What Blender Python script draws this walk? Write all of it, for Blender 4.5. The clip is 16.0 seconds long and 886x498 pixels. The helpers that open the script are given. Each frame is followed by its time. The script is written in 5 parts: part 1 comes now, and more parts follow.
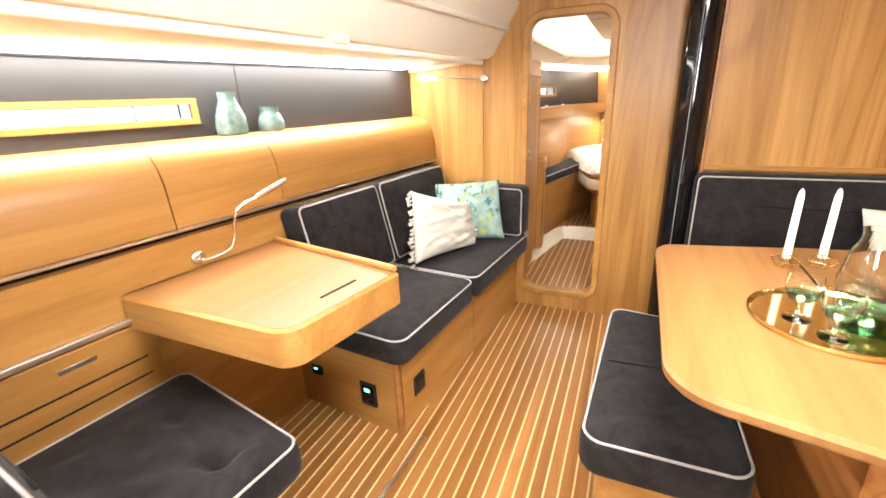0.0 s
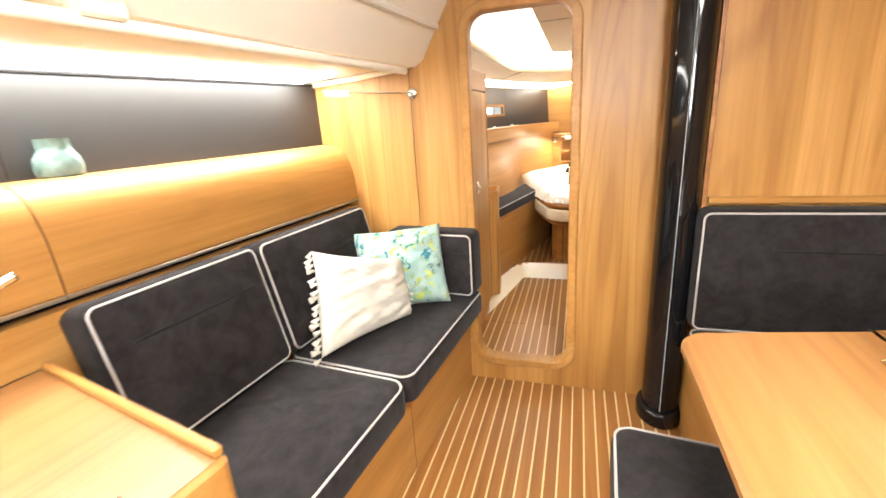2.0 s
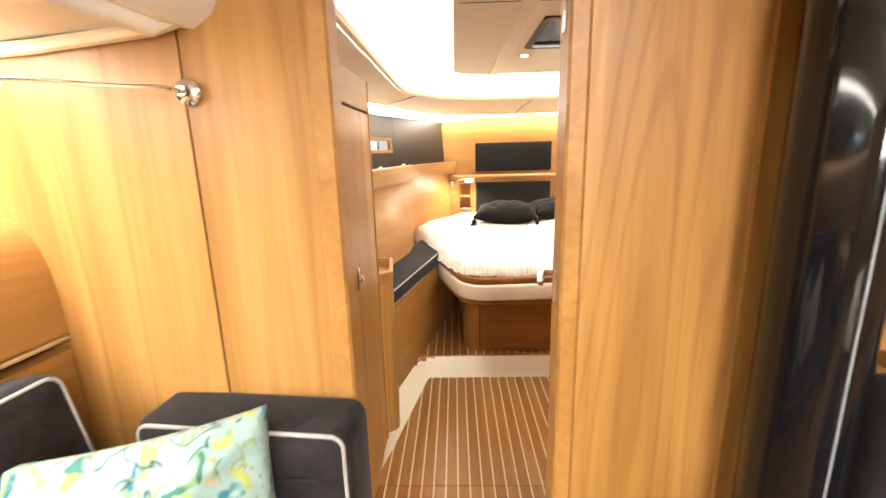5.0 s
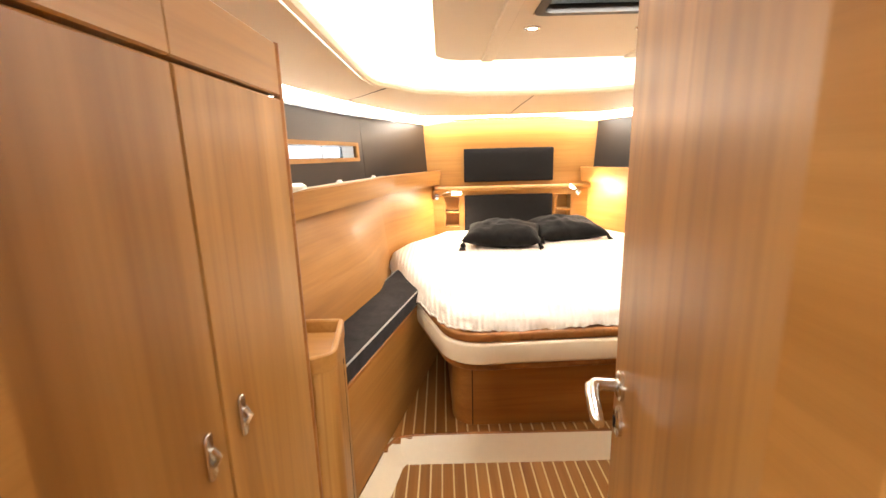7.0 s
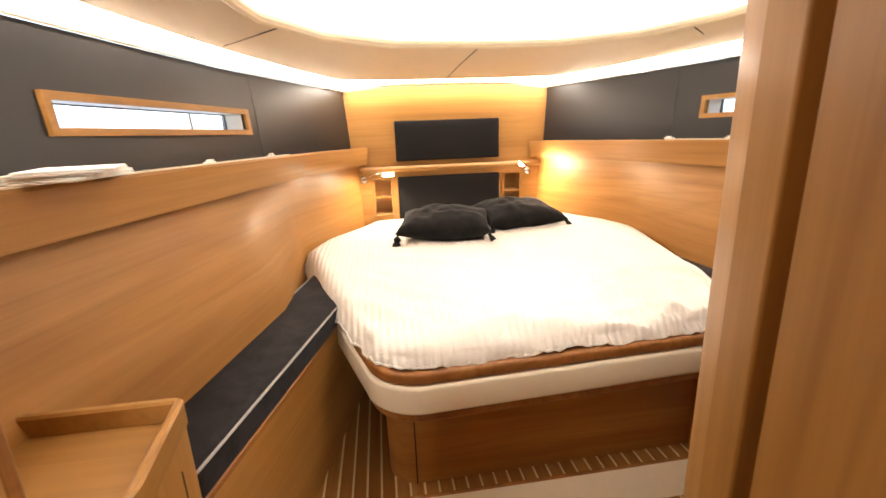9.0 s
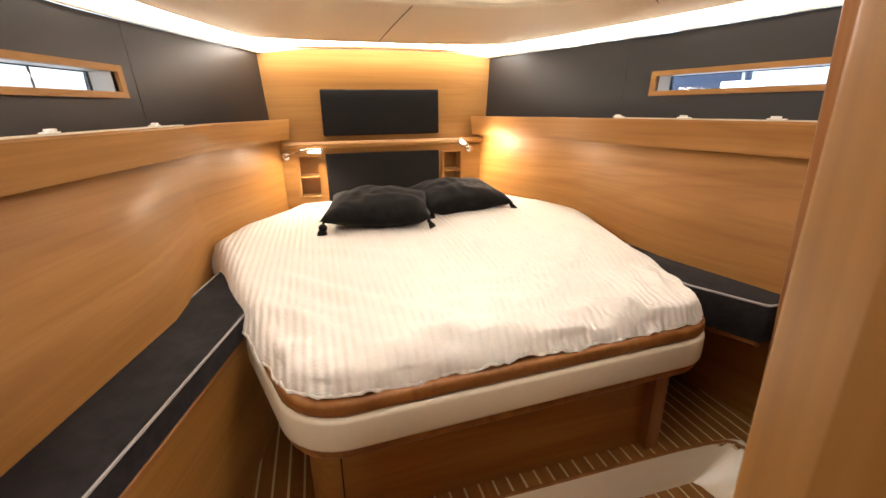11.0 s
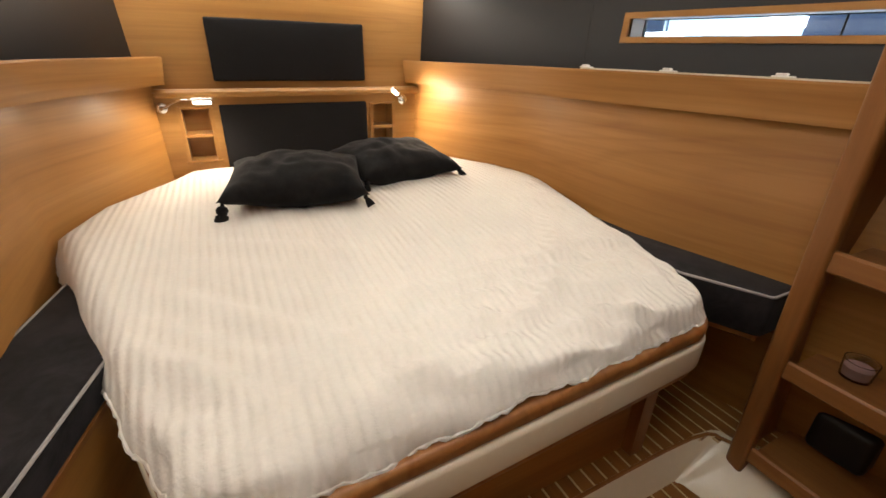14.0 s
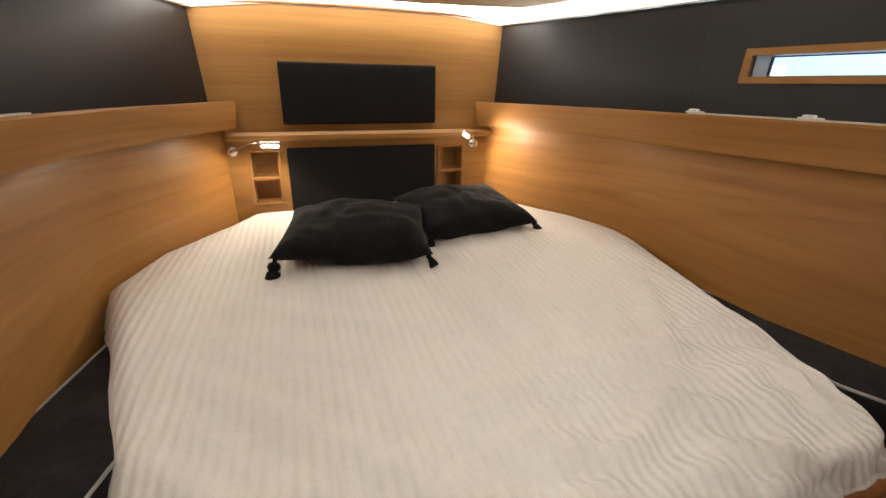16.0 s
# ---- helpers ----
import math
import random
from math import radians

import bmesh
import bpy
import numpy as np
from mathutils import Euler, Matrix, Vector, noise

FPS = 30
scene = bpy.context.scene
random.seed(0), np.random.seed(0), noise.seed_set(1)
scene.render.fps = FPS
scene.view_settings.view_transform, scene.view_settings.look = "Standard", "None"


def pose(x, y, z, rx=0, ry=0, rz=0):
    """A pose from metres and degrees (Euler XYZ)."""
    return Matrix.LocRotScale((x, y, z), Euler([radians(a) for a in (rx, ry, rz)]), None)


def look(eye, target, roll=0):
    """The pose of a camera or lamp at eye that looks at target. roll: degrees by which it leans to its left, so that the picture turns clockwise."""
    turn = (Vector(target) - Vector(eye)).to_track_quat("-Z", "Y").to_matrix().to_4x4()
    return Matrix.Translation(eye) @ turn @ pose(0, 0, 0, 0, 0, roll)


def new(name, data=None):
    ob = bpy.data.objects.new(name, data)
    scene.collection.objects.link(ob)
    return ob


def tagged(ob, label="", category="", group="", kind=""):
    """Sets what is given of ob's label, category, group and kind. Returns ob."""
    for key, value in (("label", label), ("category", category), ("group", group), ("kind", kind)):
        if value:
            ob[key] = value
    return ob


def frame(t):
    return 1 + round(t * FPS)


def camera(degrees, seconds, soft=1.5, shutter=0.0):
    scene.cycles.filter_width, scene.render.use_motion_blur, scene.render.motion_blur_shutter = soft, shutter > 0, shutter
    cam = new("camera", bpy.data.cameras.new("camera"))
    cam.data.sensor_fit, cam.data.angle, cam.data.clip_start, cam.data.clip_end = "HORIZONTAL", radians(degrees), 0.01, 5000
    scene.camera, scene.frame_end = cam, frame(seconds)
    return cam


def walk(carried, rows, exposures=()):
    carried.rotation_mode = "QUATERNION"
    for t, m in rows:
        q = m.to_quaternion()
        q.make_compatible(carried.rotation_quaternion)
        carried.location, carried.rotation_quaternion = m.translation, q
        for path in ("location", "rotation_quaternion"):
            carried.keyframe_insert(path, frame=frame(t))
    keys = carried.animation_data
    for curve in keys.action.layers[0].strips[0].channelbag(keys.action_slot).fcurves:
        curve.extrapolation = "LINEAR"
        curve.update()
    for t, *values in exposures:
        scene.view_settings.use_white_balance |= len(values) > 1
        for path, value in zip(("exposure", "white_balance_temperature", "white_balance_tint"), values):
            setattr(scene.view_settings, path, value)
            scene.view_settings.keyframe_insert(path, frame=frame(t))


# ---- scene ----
cam = camera(91.7, 16.0, soft=1.55, shutter=0.45)
PATH = [
    (0, (0.166, 0.007, 1.323), (-0.601, 1.731, 0.659), -2.3),
    (0.5, (0.108, 0.162, 1.313), (-0.563, 1.887, 0.556), -2.3),
    (1, (0.088, 0.333, 1.299), (-0.57, 2.101, 0.632), -5.3),
    (1.5, (0.095, 0.536, 1.308), (-0.566, 2.344, 0.766), -3.8),
    (2, (0.04, 0.688, 1.296), (-0.551, 2.51, 0.721), -3.8),
    (2.5, (-0.068, 0.855, 1.311), (-0.402, 2.761, 0.807), -2.4),
    (3, (-0.106, 1.004, 1.303), (-0.386, 2.916, 0.79), -3.3),
    (3.5, (-0.086, 1.245, 1.321), (-0.383, 3.162, 0.834), -3.4),
    (4, (-0.099, 1.428, 1.307), (-0.384, 3.345, 0.813), -2.4),
    (4.5, (-0.163, 1.632, 1.307), (-0.274, 3.58, 0.87), -1.5),
    (5, (-0.195, 1.781, 1.303), (-0.257, 3.729, 0.854), -1.5),
    (5.2, (-0.183, 1.862, 1.307), (-0.248, 3.815, 0.883), -2.1),
    (7.3, (-0.168, 2.539, 1.311), (-0.159, 4.493, 0.887), -1.6),
    (7.5, (-0.146, 2.608, 1.307), (-0.129, 4.564, 0.892), -1.7),
    (8, (-0.079, 2.743, 1.29), (-0.089, 4.704, 0.894), -2.4),
    (8.5, (-0.091, 2.856, 1.279), (0.055, 4.801, 0.838), 0.6),
    (9, (-0.115, 2.956, 1.263), (0.149, 4.87, 0.748), -2.2),
    (9.5, (-0.09, 3.003, 1.244), (0.249, 4.894, 0.688), -2.2),
    (10, (-0.064, 3.047, 1.23), (0.364, 4.908, 0.636), -1.1),
    (10.2, (-0.06, 3.071, 1.233), (0.404, 4.92, 0.628), -0.2),
    (12.3, (-0.018, 3.338, 1.268), (0.593, 5.122, 0.603), -3.0),
    (12.5, (-0.012, 3.353, 1.267), (0.588, 5.131, 0.576), -3.6),
    (13, (-0.007, 3.409, 1.268), (0.648, 5.148, 0.53), -1.4),
    (13.5, (-0.013, 3.491, 1.26), (0.719, 5.183, 0.484), 0.5),
    (14, (-0.021, 3.574, 1.246), (0.818, 5.186, 0.411), 1.5),
    (14.5, (-0.01, 3.628, 1.242), (0.863, 5.204, 0.374), 0.8),
    (15, (0.041, 3.694, 1.251), (0.829, 5.362, 0.476), 0.3),
    (15.5, (0.042, 3.759, 1.265), (0.718, 5.49, 0.526), 0.8),
    (16, (0.047, 3.794, 1.273), (0.644, 5.565, 0.561), 0.9),
]
walk(cam, [(t, look(eye, target, roll)) for t, eye, target, roll in PATH],
     [(0.0, 1.98, 6400, 9), (1.5, 2.1, 6350, 8), (2.5, 2.2, 6400, 6), (5.2, 2.15, 6600, 9), (7.3, 2.15, 7000, 13), (8.5, 1.85, 7000, 14), (9.5, 1.5, 7000, 15), (10.2, 1.35, 6900, 15), (12.3, 0.92, 6650, 12), (13.5, 0.72, 6400, 10), (15.0, 0.52, 6300, 9), (16.0, 0.2, 6250, 10)])

# ---- light and exposure ----
world = bpy.data.worlds.new("hall")
world.use_nodes = True
scene.world = world
world.node_tree.nodes["Background"].inputs[0].default_value = (0.75, 0.88, 1.0, 1)
world.node_tree.nodes["Background"].inputs[1].default_value = 0.9


def area_lamp(name, where, target, sx, sy, watts, colour, spread=180):
    data = bpy.data.lights.new(name, "AREA")
    data.shape, data.size, data.size_y, data.energy, data.color = "RECTANGLE", sx, sy, watts, colour
    data.spread = radians(spread)
    ob = new(name, data)
    ob.matrix_world = look(where, target)
    return ob


def spot_lamp(name, where, target, watts, colour, degrees=80, radius=0.015):
    data = bpy.data.lights.new(name, "SPOT")
    data.energy, data.color, data.spot_size, data.spot_blend, data.shadow_soft_size = watts, colour, radians(degrees), 0.6, radius
    ob = new(name, data)
    ob.matrix_world = look(where, target)
    return ob


WARM = (1.0, 0.83, 0.62)
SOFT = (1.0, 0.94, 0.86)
# Two fill lamps added out of view, overhead and aft, to brighten the saloon.
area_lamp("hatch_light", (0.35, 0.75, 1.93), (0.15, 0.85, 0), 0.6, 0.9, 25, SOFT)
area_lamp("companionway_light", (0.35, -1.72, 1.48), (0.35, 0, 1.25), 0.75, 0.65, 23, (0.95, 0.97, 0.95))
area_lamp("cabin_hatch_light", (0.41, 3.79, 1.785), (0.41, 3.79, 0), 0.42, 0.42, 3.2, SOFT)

# ---- materials ----


class Nodes:
    """A new node material, with short calls to add and join nodes."""

    def __init__(self, name):
        self.mat = bpy.data.materials.new(name)
        self.mat.use_nodes = True
        self.tree = self.mat.node_tree
        self.bsdf = self.tree.nodes["Principled BSDF"]

    def add(self, kind, **values):
        node = self.tree.nodes.new(kind)
        for key, value in values.items():
            node.inputs[key].default_value = value
        return node

    def join(self, a, b):
        self.tree.links.new(a, b)

    def coords(self, scale, shift=True):
        tex = self.add("ShaderNodeTexCoord")
        mp = self.add("ShaderNodeMapping")
        mp.inputs["Scale"].default_value = scale
        self.join(tex.outputs["Object"], mp.inputs["Vector"])
        if shift:
            info = self.add("ShaderNodeObjectInfo")
            mul = self.add("ShaderNodeMath")
            mul.operation = "MULTIPLY"
            mul.inputs[1].default_value = 37.0
            self.join(info.outputs["Random"], mul.inputs[0])
            comb = self.add("ShaderNodeCombineXYZ")
            for k in range(3):
                self.join(mul.outputs[0], comb.inputs[k])
            self.join(comb.outputs[0], mp.inputs["Location"])
        return mp.outputs[0]

    def noise(self, vec, scale, detail=4.0, rough=0.55, distort=0.0):
        n = self.add("ShaderNodeTexNoise", Scale=scale, Detail=detail, Roughness=rough, Distortion=distort)
        self.join(vec, n.inputs["Vector"])
        return n.outputs["Fac"]

    def ramp(self, fac, *stops):
        r = self.add("ShaderNodeValToRGB")
        while len(r.color_ramp.elements) < len(stops):
            r.color_ramp.elements.new(0.5)
        for e, (p, c) in zip(r.color_ramp.elements, stops):
            e.position, e.color = p, (*c, 1) if len(c) == 3 else c
        self.join(fac, r.inputs[0])
        return r.outputs[0]

    def mix(self, fac, a, b, mode="MIX"):
        m = self.add("ShaderNodeMix")
        m.data_type, m.blend_type = "RGBA", mode
        for sock, v in ((m.inputs[0], fac), (m.inputs[6], a), (m.inputs[7], b)):
            if isinstance(v, (int, float)):
                sock.default_value = v
            elif isinstance(v, tuple):
                sock.default_value = (*v, 1)
            else:
                self.join(v, sock)
        return m.outputs[2]

    def base(self, colour):
        if isinstance(colour, tuple):
            self.bsdf.inputs["Base Color"].default_value = (*colour, 1)
        else:
            self.join(colour, self.bsdf.inputs["Base Color"])

    def set(self, **values):
        for key, value in values.items():
            self.bsdf.inputs[key.replace("_", " ")].default_value = value

    def rough(self, fac, low, high):
        m = self.add("ShaderNodeMapRange")
        m.inputs[3].default_value, m.inputs[4].default_value = low, high
        self.join(fac, m.inputs[0])
        self.join(m.outputs[0], self.bsdf.inputs["Roughness"])

    def bump(self, height, strength, distance):
        b = self.add("ShaderNodeBump", Strength=strength, Distance=distance)
        self.join(height, b.inputs["Height"])
        self.join(b.outputs[0], self.bsdf.inputs["Normal"])


def wood(name, dark, mid, light, axis, gloss=(0.36, 0.5), scale=1.0, figure=0.75, stripe=0.24):
    n = Nodes(name)
    axes = axis if isinstance(axis, tuple) else (axis,)

    def stretch(across, along_):
        return [along_ if k in axes else across for k in range(3)]
    vec = n.coords(stretch(9.0 * scale, 0.55 * scale))
    broad = n.noise(vec, 1.0, 3.0, 0.5, 0.5)
    fine = n.noise(n.coords(stretch(70.0 * scale, 1.6 * scale)), 1.0, 5.0, 0.6, 0.3)
    flow = n.noise(n.coords(stretch(1.3, 0.35)), 1.0, 2.0)
    col = n.ramp(broad, (0.49 - stripe, dark), (0.49, mid), (0.49 + stripe, light))
    shade = n.ramp(fine, (0.3, (0.80, 0.78, 0.74)), (0.6, (1.0, 1.0, 1.0)))
    col = n.mix(0.75, col, shade, "MULTIPLY")
    tone = n.ramp(flow, (0.3, (0.88, 0.86, 0.82)), (0.7, (1.08, 1.06, 1.03)))
    col = n.mix(0.8, col, tone, "MULTIPLY")
    field = n.noise(n.coords(stretch(3.2 * scale, 0.30 * scale)), 1.0, 1.5, 0.4, 0.15)
    times = n.add("ShaderNodeMath")
    times.operation, times.inputs[1].default_value = "MULTIPLY", 95.0
    n.join(field, times.inputs[0])
    rings = n.add("ShaderNodeMath")
    rings.operation = "SINE"
    n.join(times.outputs[0], rings.inputs[0])
    arcs = n.ramp(rings.outputs[0], (0.0, (1.0, 1.0, 1.0)), (0.55, (0.97, 0.96, 0.94)), (1.0, (0.76, 0.70, 0.62)))
    patch = n.ramp(flow, (0.38, (0.25, 0.25, 0.25)), (0.62, (1.0, 1.0, 1.0)))
    col = n.mix(figure, col, n.mix(patch, (1.0, 1.0, 1.0), arcs), "MULTIPLY")
    n.base(col)
    n.rough(fine, *gloss)
    n.set(Coat_Weight=0.05, Coat_Roughness=0.2, Specular_IOR_Level=0.32)
    n.bump(fine, 0.05, 0.001)
    return n.mat


def plain(name, colour, rough, metal=0.0, grain=120.0, vary=0.06, bump=0.0, **more):
    n = Nodes(name)
    vec = n.coords((1, 1, 1))
    a = n.noise(vec, grain, 4.0)
    b = n.noise(vec, 3.0, 3.0)
    lo, hi = tuple(c * (1 - vary) for c in colour), tuple(min(1.0, c * (1 + vary)) for c in colour)
    col = n.mix(0.5, n.ramp(a, (0.3, lo), (0.7, hi)), n.ramp(b, (0.3, lo), (0.7, hi)))
    n.base(col)
    n.rough(a, max(0.02, rough - 0.05), rough + 0.05)
    n.set(Metallic=metal, **more)
    if bump:
        n.bump(a, bump, 0.002)
    return n.mat


def suede(name, colour, rib=0.0):
    n = Nodes(name)
    vec = n.coords((1, 1, 1))
    nap = n.mix(0.4, n.noise(vec, 6.0, 5.0, 0.68, 1.2), n.noise(vec, 19.0, 3.0, 0.6, 0.8))
    fine = n.noise(vec, 320.0, 3.0)
    lo, hi = tuple(c * 0.66 for c in colour), tuple(c * 1.55 for c in colour)
    n.base(n.ramp(nap, (0.38, lo), (0.62, hi)))
    n.set(Roughness=0.92, Sheen_Weight=0.06, Sheen_Roughness=0.45, Specular_IOR_Level=0.15)
    n.bump(fine, 0.35, 0.0015)
    return n.mat


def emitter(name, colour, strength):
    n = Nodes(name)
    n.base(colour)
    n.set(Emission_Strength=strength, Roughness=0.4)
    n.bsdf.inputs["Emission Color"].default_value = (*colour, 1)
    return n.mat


def glass(name, colour, rough=0.0):
    n = Nodes(name)
    n.base(colour)
    n.set(Transmission_Weight=1.0, Roughness=rough, IOR=1.45)
    return n.mat


def ribbed(name, colour):
    n = Nodes(name)
    wav = n.add("ShaderNodeTexWave", Scale=13.0, Distortion=1.0, Detail=2.0)
    wav.inputs["Detail Scale"].default_value = 1.2
    n.join(n.coords((1, 0.10, 0.3), False), wav.inputs["Vector"])
    vec = n.coords((1, 1, 1), False)
    fuzz = n.noise(n.coords((0.6, 1, 1), False), 130.0, 4.0, 0.6)
    broad = n.noise(vec, 5.0, 4.0, 0.6)
    both = n.mix(0.42, wav.outputs["Color"], fuzz)
    # Darker between the ribs and in the fuzz, shade put into the colour.
    dull, darker = tuple(c * 0.86 for c in colour), tuple(c * 0.93 for c in colour)
    col = n.mix(0.6, n.ramp(wav.outputs["Fac"], (0.1, darker), (0.55, colour)), n.ramp(fuzz, (0.35, dull), (0.65, colour)))
    n.base(n.mix(0.5, col, n.ramp(broad, (0.35, darker), (0.65, colour))))
    n.set(Roughness=0.95, Sheen_Weight=0.15, Specular_IOR_Level=0.15)
    n.bump(both, 0.85, 0.007)
    return n.mat


def printed(name):
    """Pale aqua cotton with dark teal birds, yellow-green leaves and a few coral flowers."""
    n = Nodes(name)
    vec = n.coords((1, 1, 1), False)
    cloudy = n.noise(vec, 9.0, 3.0, 0.6)
    col = n.ramp(cloudy, (0.35, (0.19, 0.295, 0.28)), (0.65, (0.28, 0.385, 0.355)))
    # leaves: stretched cells with bent edges
    for scale, turn, stretch, cut, dark, light in ((8.0, 0.5, 0.30, 0.165, (0.16, 0.24, 0.06), (0.42, 0.44, 0.12)), (10.0, -0.9, 0.35, 0.135, (0.10, 0.20, 0.12), (0.26, 0.36, 0.18)), (9.0, 1.5, 0.28, 0.115, (0.02, 0.08, 0.07), (0.05, 0.20, 0.16)), (7.0, 0.1, 0.4, 0.085, (0.50, 0.20, 0.07), (0.58, 0.32, 0.14)), (6.5, -0.4, 0.25, 0.125, (0.008, 0.06, 0.09), (0.03, 0.20, 0.26))):
        mp = n.add("ShaderNodeMapping")
        mp.inputs["Rotation"].default_value = (0.3, turn, turn * 1.3)
        mp.inputs["Scale"].default_value = (1, stretch, 0.55)
        mp.inputs["Location"].default_value = (scale, turn, 0)
        tex = n.add("ShaderNodeTexCoord")
        bend = n.add("ShaderNodeTexNoise", Scale=14.0, Detail=2.5)
        n.join(tex.outputs["Object"], bend.inputs["Vector"])
        moved = n.mix(0.14, tex.outputs["Object"], bend.outputs["Color"], "ADD")
        n.join(moved, mp.inputs["Vector"])
        cell = n.add("ShaderNodeTexVoronoi", Scale=scale * 3.0, Randomness=1.0)
        n.join(mp.outputs[0], cell.inputs["Vector"])
        mask = n.ramp(cell.outputs["Distance"], (cut * 1.5, (1, 1, 1)), (cut * 1.5 + 0.07, (0, 0, 0)))
        ink = n.mix(n.noise(vec, 40.0, 3.0), dark, light)
        col = n.mix(mask, col, ink)
    # thin curling twigs, in patches
    for scale, dark, wide in ((13.0, (0.012, 0.06, 0.075), 0.020), (17.0, (0.20, 0.22, 0.08), 0.016)):
        curl = n.noise(vec, scale, 1.0, 0.4, 1.2)
        twig = n.ramp(curl, (0.5 - wide * 2, (0, 0, 0)), (0.5, (1, 1, 1)), (0.5 + wide * 2, (0, 0, 0)))
        patch = n.ramp(n.noise(vec, scale * 0.8, 2.0), (0.47, (0, 0, 0)), (0.55, (1, 1, 1)))
        col = n.mix(n.mix(1.0, twig, patch, "MULTIPLY"), col, dark)
    n.base(col)
    n.set(Roughness=0.85, Sheen_Weight=0.1)
    n.bump(n.noise(vec, 260.0, 3.0), 0.25, 0.001)
    return n.mat


OAK = ((0.290, 0.137, 0.034), (0.370, 0.187, 0.051), (0.450, 0.244, 0.078))
WOOD_X, WOOD_Y, WOOD_Z = (wood("cherry_veneer_" + "xyz"[k], *OAK, k, figure=(0.35, 0.30, 0.85)[k], stripe=(0.26, 0.28, 0.16)[k]) for k in range(3))
WOOD_HULL = wood("cherry_veneer_hull", (0.285, 0.126, 0.028), (0.365, 0.172, 0.043), (0.44, 0.224, 0.066), (0, 1), (0.42, 0.52), figure=0.35, stripe=0.22)
WOOD_POST = wood("cherry_solid_post", (0.21, 0.082, 0.021), (0.29, 0.122, 0.036), (0.37, 0.172, 0.056), 2, figure=0.4)
# Cherry veneer darkened for the plinth: shade under the bed is in its colour.
WOOD_SHADED = wood("cherry_veneer_shaded", (0.25, 0.098, 0.020), (0.32, 0.136, 0.031), (0.39, 0.182, 0.050), 0, figure=0.35)
WOOD_DARK = wood("cherry_solid", (0.21, 0.082, 0.021), (0.29, 0.122, 0.036), (0.37, 0.172, 0.056), 1)
TABLE_WOOD = wood("table_veneer", (0.235, 0.111, 0.038), (0.29, 0.142, 0.050), (0.345, 0.177, 0.067), 1, (0.3, 0.45), 0.8, 0.35)
TEAK = wood("teak_plank", (0.205, 0.086, 0.021), (0.285, 0.124, 0.032), (0.355, 0.166, 0.050), 1, (0.3, 0.42), 1.0, 0.4)
HOLLY = plain("holly_strip", (0.62, 0.48, 0.25), 0.4)
NAVY = suede("charcoal_suede", (0.0150, 0.0130, 0.0140))
FLAT_SUEDE = plain("flat_charcoal_suede", (0.0125, 0.0118, 0.0125), 0.92, 0.0, 220.0, 0.18, 0.2, Specular_IOR_Level=0.15)
PIPING = plain("grey_piping", (0.34, 0.325, 0.31), 0.7)
# Same leatherette twice; the saloon copy is paler, its brighter light in the colour.
LINING_LIT = plain("dark_leatherette_lit", (0.021, 0.0198, 0.0192), 0.42, 0.0, 300.0, 0.1, 0.05, Specular_IOR_Level=0.6)
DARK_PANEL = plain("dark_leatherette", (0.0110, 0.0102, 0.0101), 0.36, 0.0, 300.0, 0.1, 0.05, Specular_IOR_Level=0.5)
LINER = plain("beige_headliner", (0.66, 0.56, 0.42), 0.55, 0.0, 200.0, 0.03, 0.05)
CREAM = plain("cream_vinyl", (0.80, 0.77, 0.70), 0.5, 0.0, 200.0, 0.03, 0.05)
GELCOAT = plain("cream_gelcoat", (0.76, 0.68, 0.52), 0.25, 0.0, 40.0, 0.03)
WHITE = plain("white_paint", (0.78, 0.76, 0.72), 0.35, 0.0, 60.0, 0.02)
BLACK_GLOSS = plain("black_gloss", (0.006, 0.006, 0.007), 0.07, 0.0, 40.0, 0.2, 0.0, Specular_IOR_Level=0.36)
BLACK = plain("black_plastic", (0.012, 0.012, 0.013), 0.4)
# Near-black: shade of slots and recesses put into colour; also for joints.
GAP = plain("shadow_gap", (0.006, 0.005, 0.005), 0.9)
CHROME = plain("brushed_chrome", (0.72, 0.71, 0.69), 0.2, 1.0, 200.0, 0.04)
ALUMINIUM = plain("anodised_aluminium", (0.70, 0.70, 0.70), 0.32, 1.0, 300.0, 0.05)
BRASS = plain("polished_brass", (0.82, 0.64, 0.30), 0.17, 1.0, 90.0, 0.05)
MIRROR_BRASS = plain("pale_brass_mirror", (0.86, 0.74, 0.46), 0.10, 1.0, 60.0, 0.03)
WAX = plain("white_wax", (0.82, 0.79, 0.70), 0.45, 0.0, 60.0, 0.03, 0.0, Subsurface_Weight=0.3)
CERAMIC = plain("pale_green_ceramic", (0.095, 0.140, 0.128), 0.18, 0.0, 48.0, 0.45, 1.0)
LINEN = plain("white_linen", (0.50, 0.475, 0.42), 0.9, 0.0, 350.0, 0.06, 0.3)
COVERLET = ribbed("cream_chenille", (0.80, 0.755, 0.685))
BLACK_FABRIC = suede("black_cotton", (0.0085, 0.0080, 0.0080))
PRINT = printed("printed_cotton")
GLASS = glass("clear_glass", (0.97, 0.99, 0.98))
GREEN_GLASS = glass("green_glass", (0.25, 0.62, 0.42))
PANE = glass("window_pane", (0.9, 0.96, 1.0))
LED = emitter("led_diffuser", (1.0, 0.97, 0.92), 10.0)
LED_CABIN = emitter("led_diffuser_cabin", (1.0, 0.93, 0.82), 6.8)
# The cove surface glows itself, in place of hidden strips lighting white gelcoat.
COVE_GLOW = emitter("cove_surface_glow", (1.0, 0.94, 0.85), 0.42)
BULB = emitter("lamp_diffuser", (1.0, 0.86, 0.66), 14.0)
GREEN_LED = emitter("green_indicator", (0.1, 1.0, 0.45), 2.2)
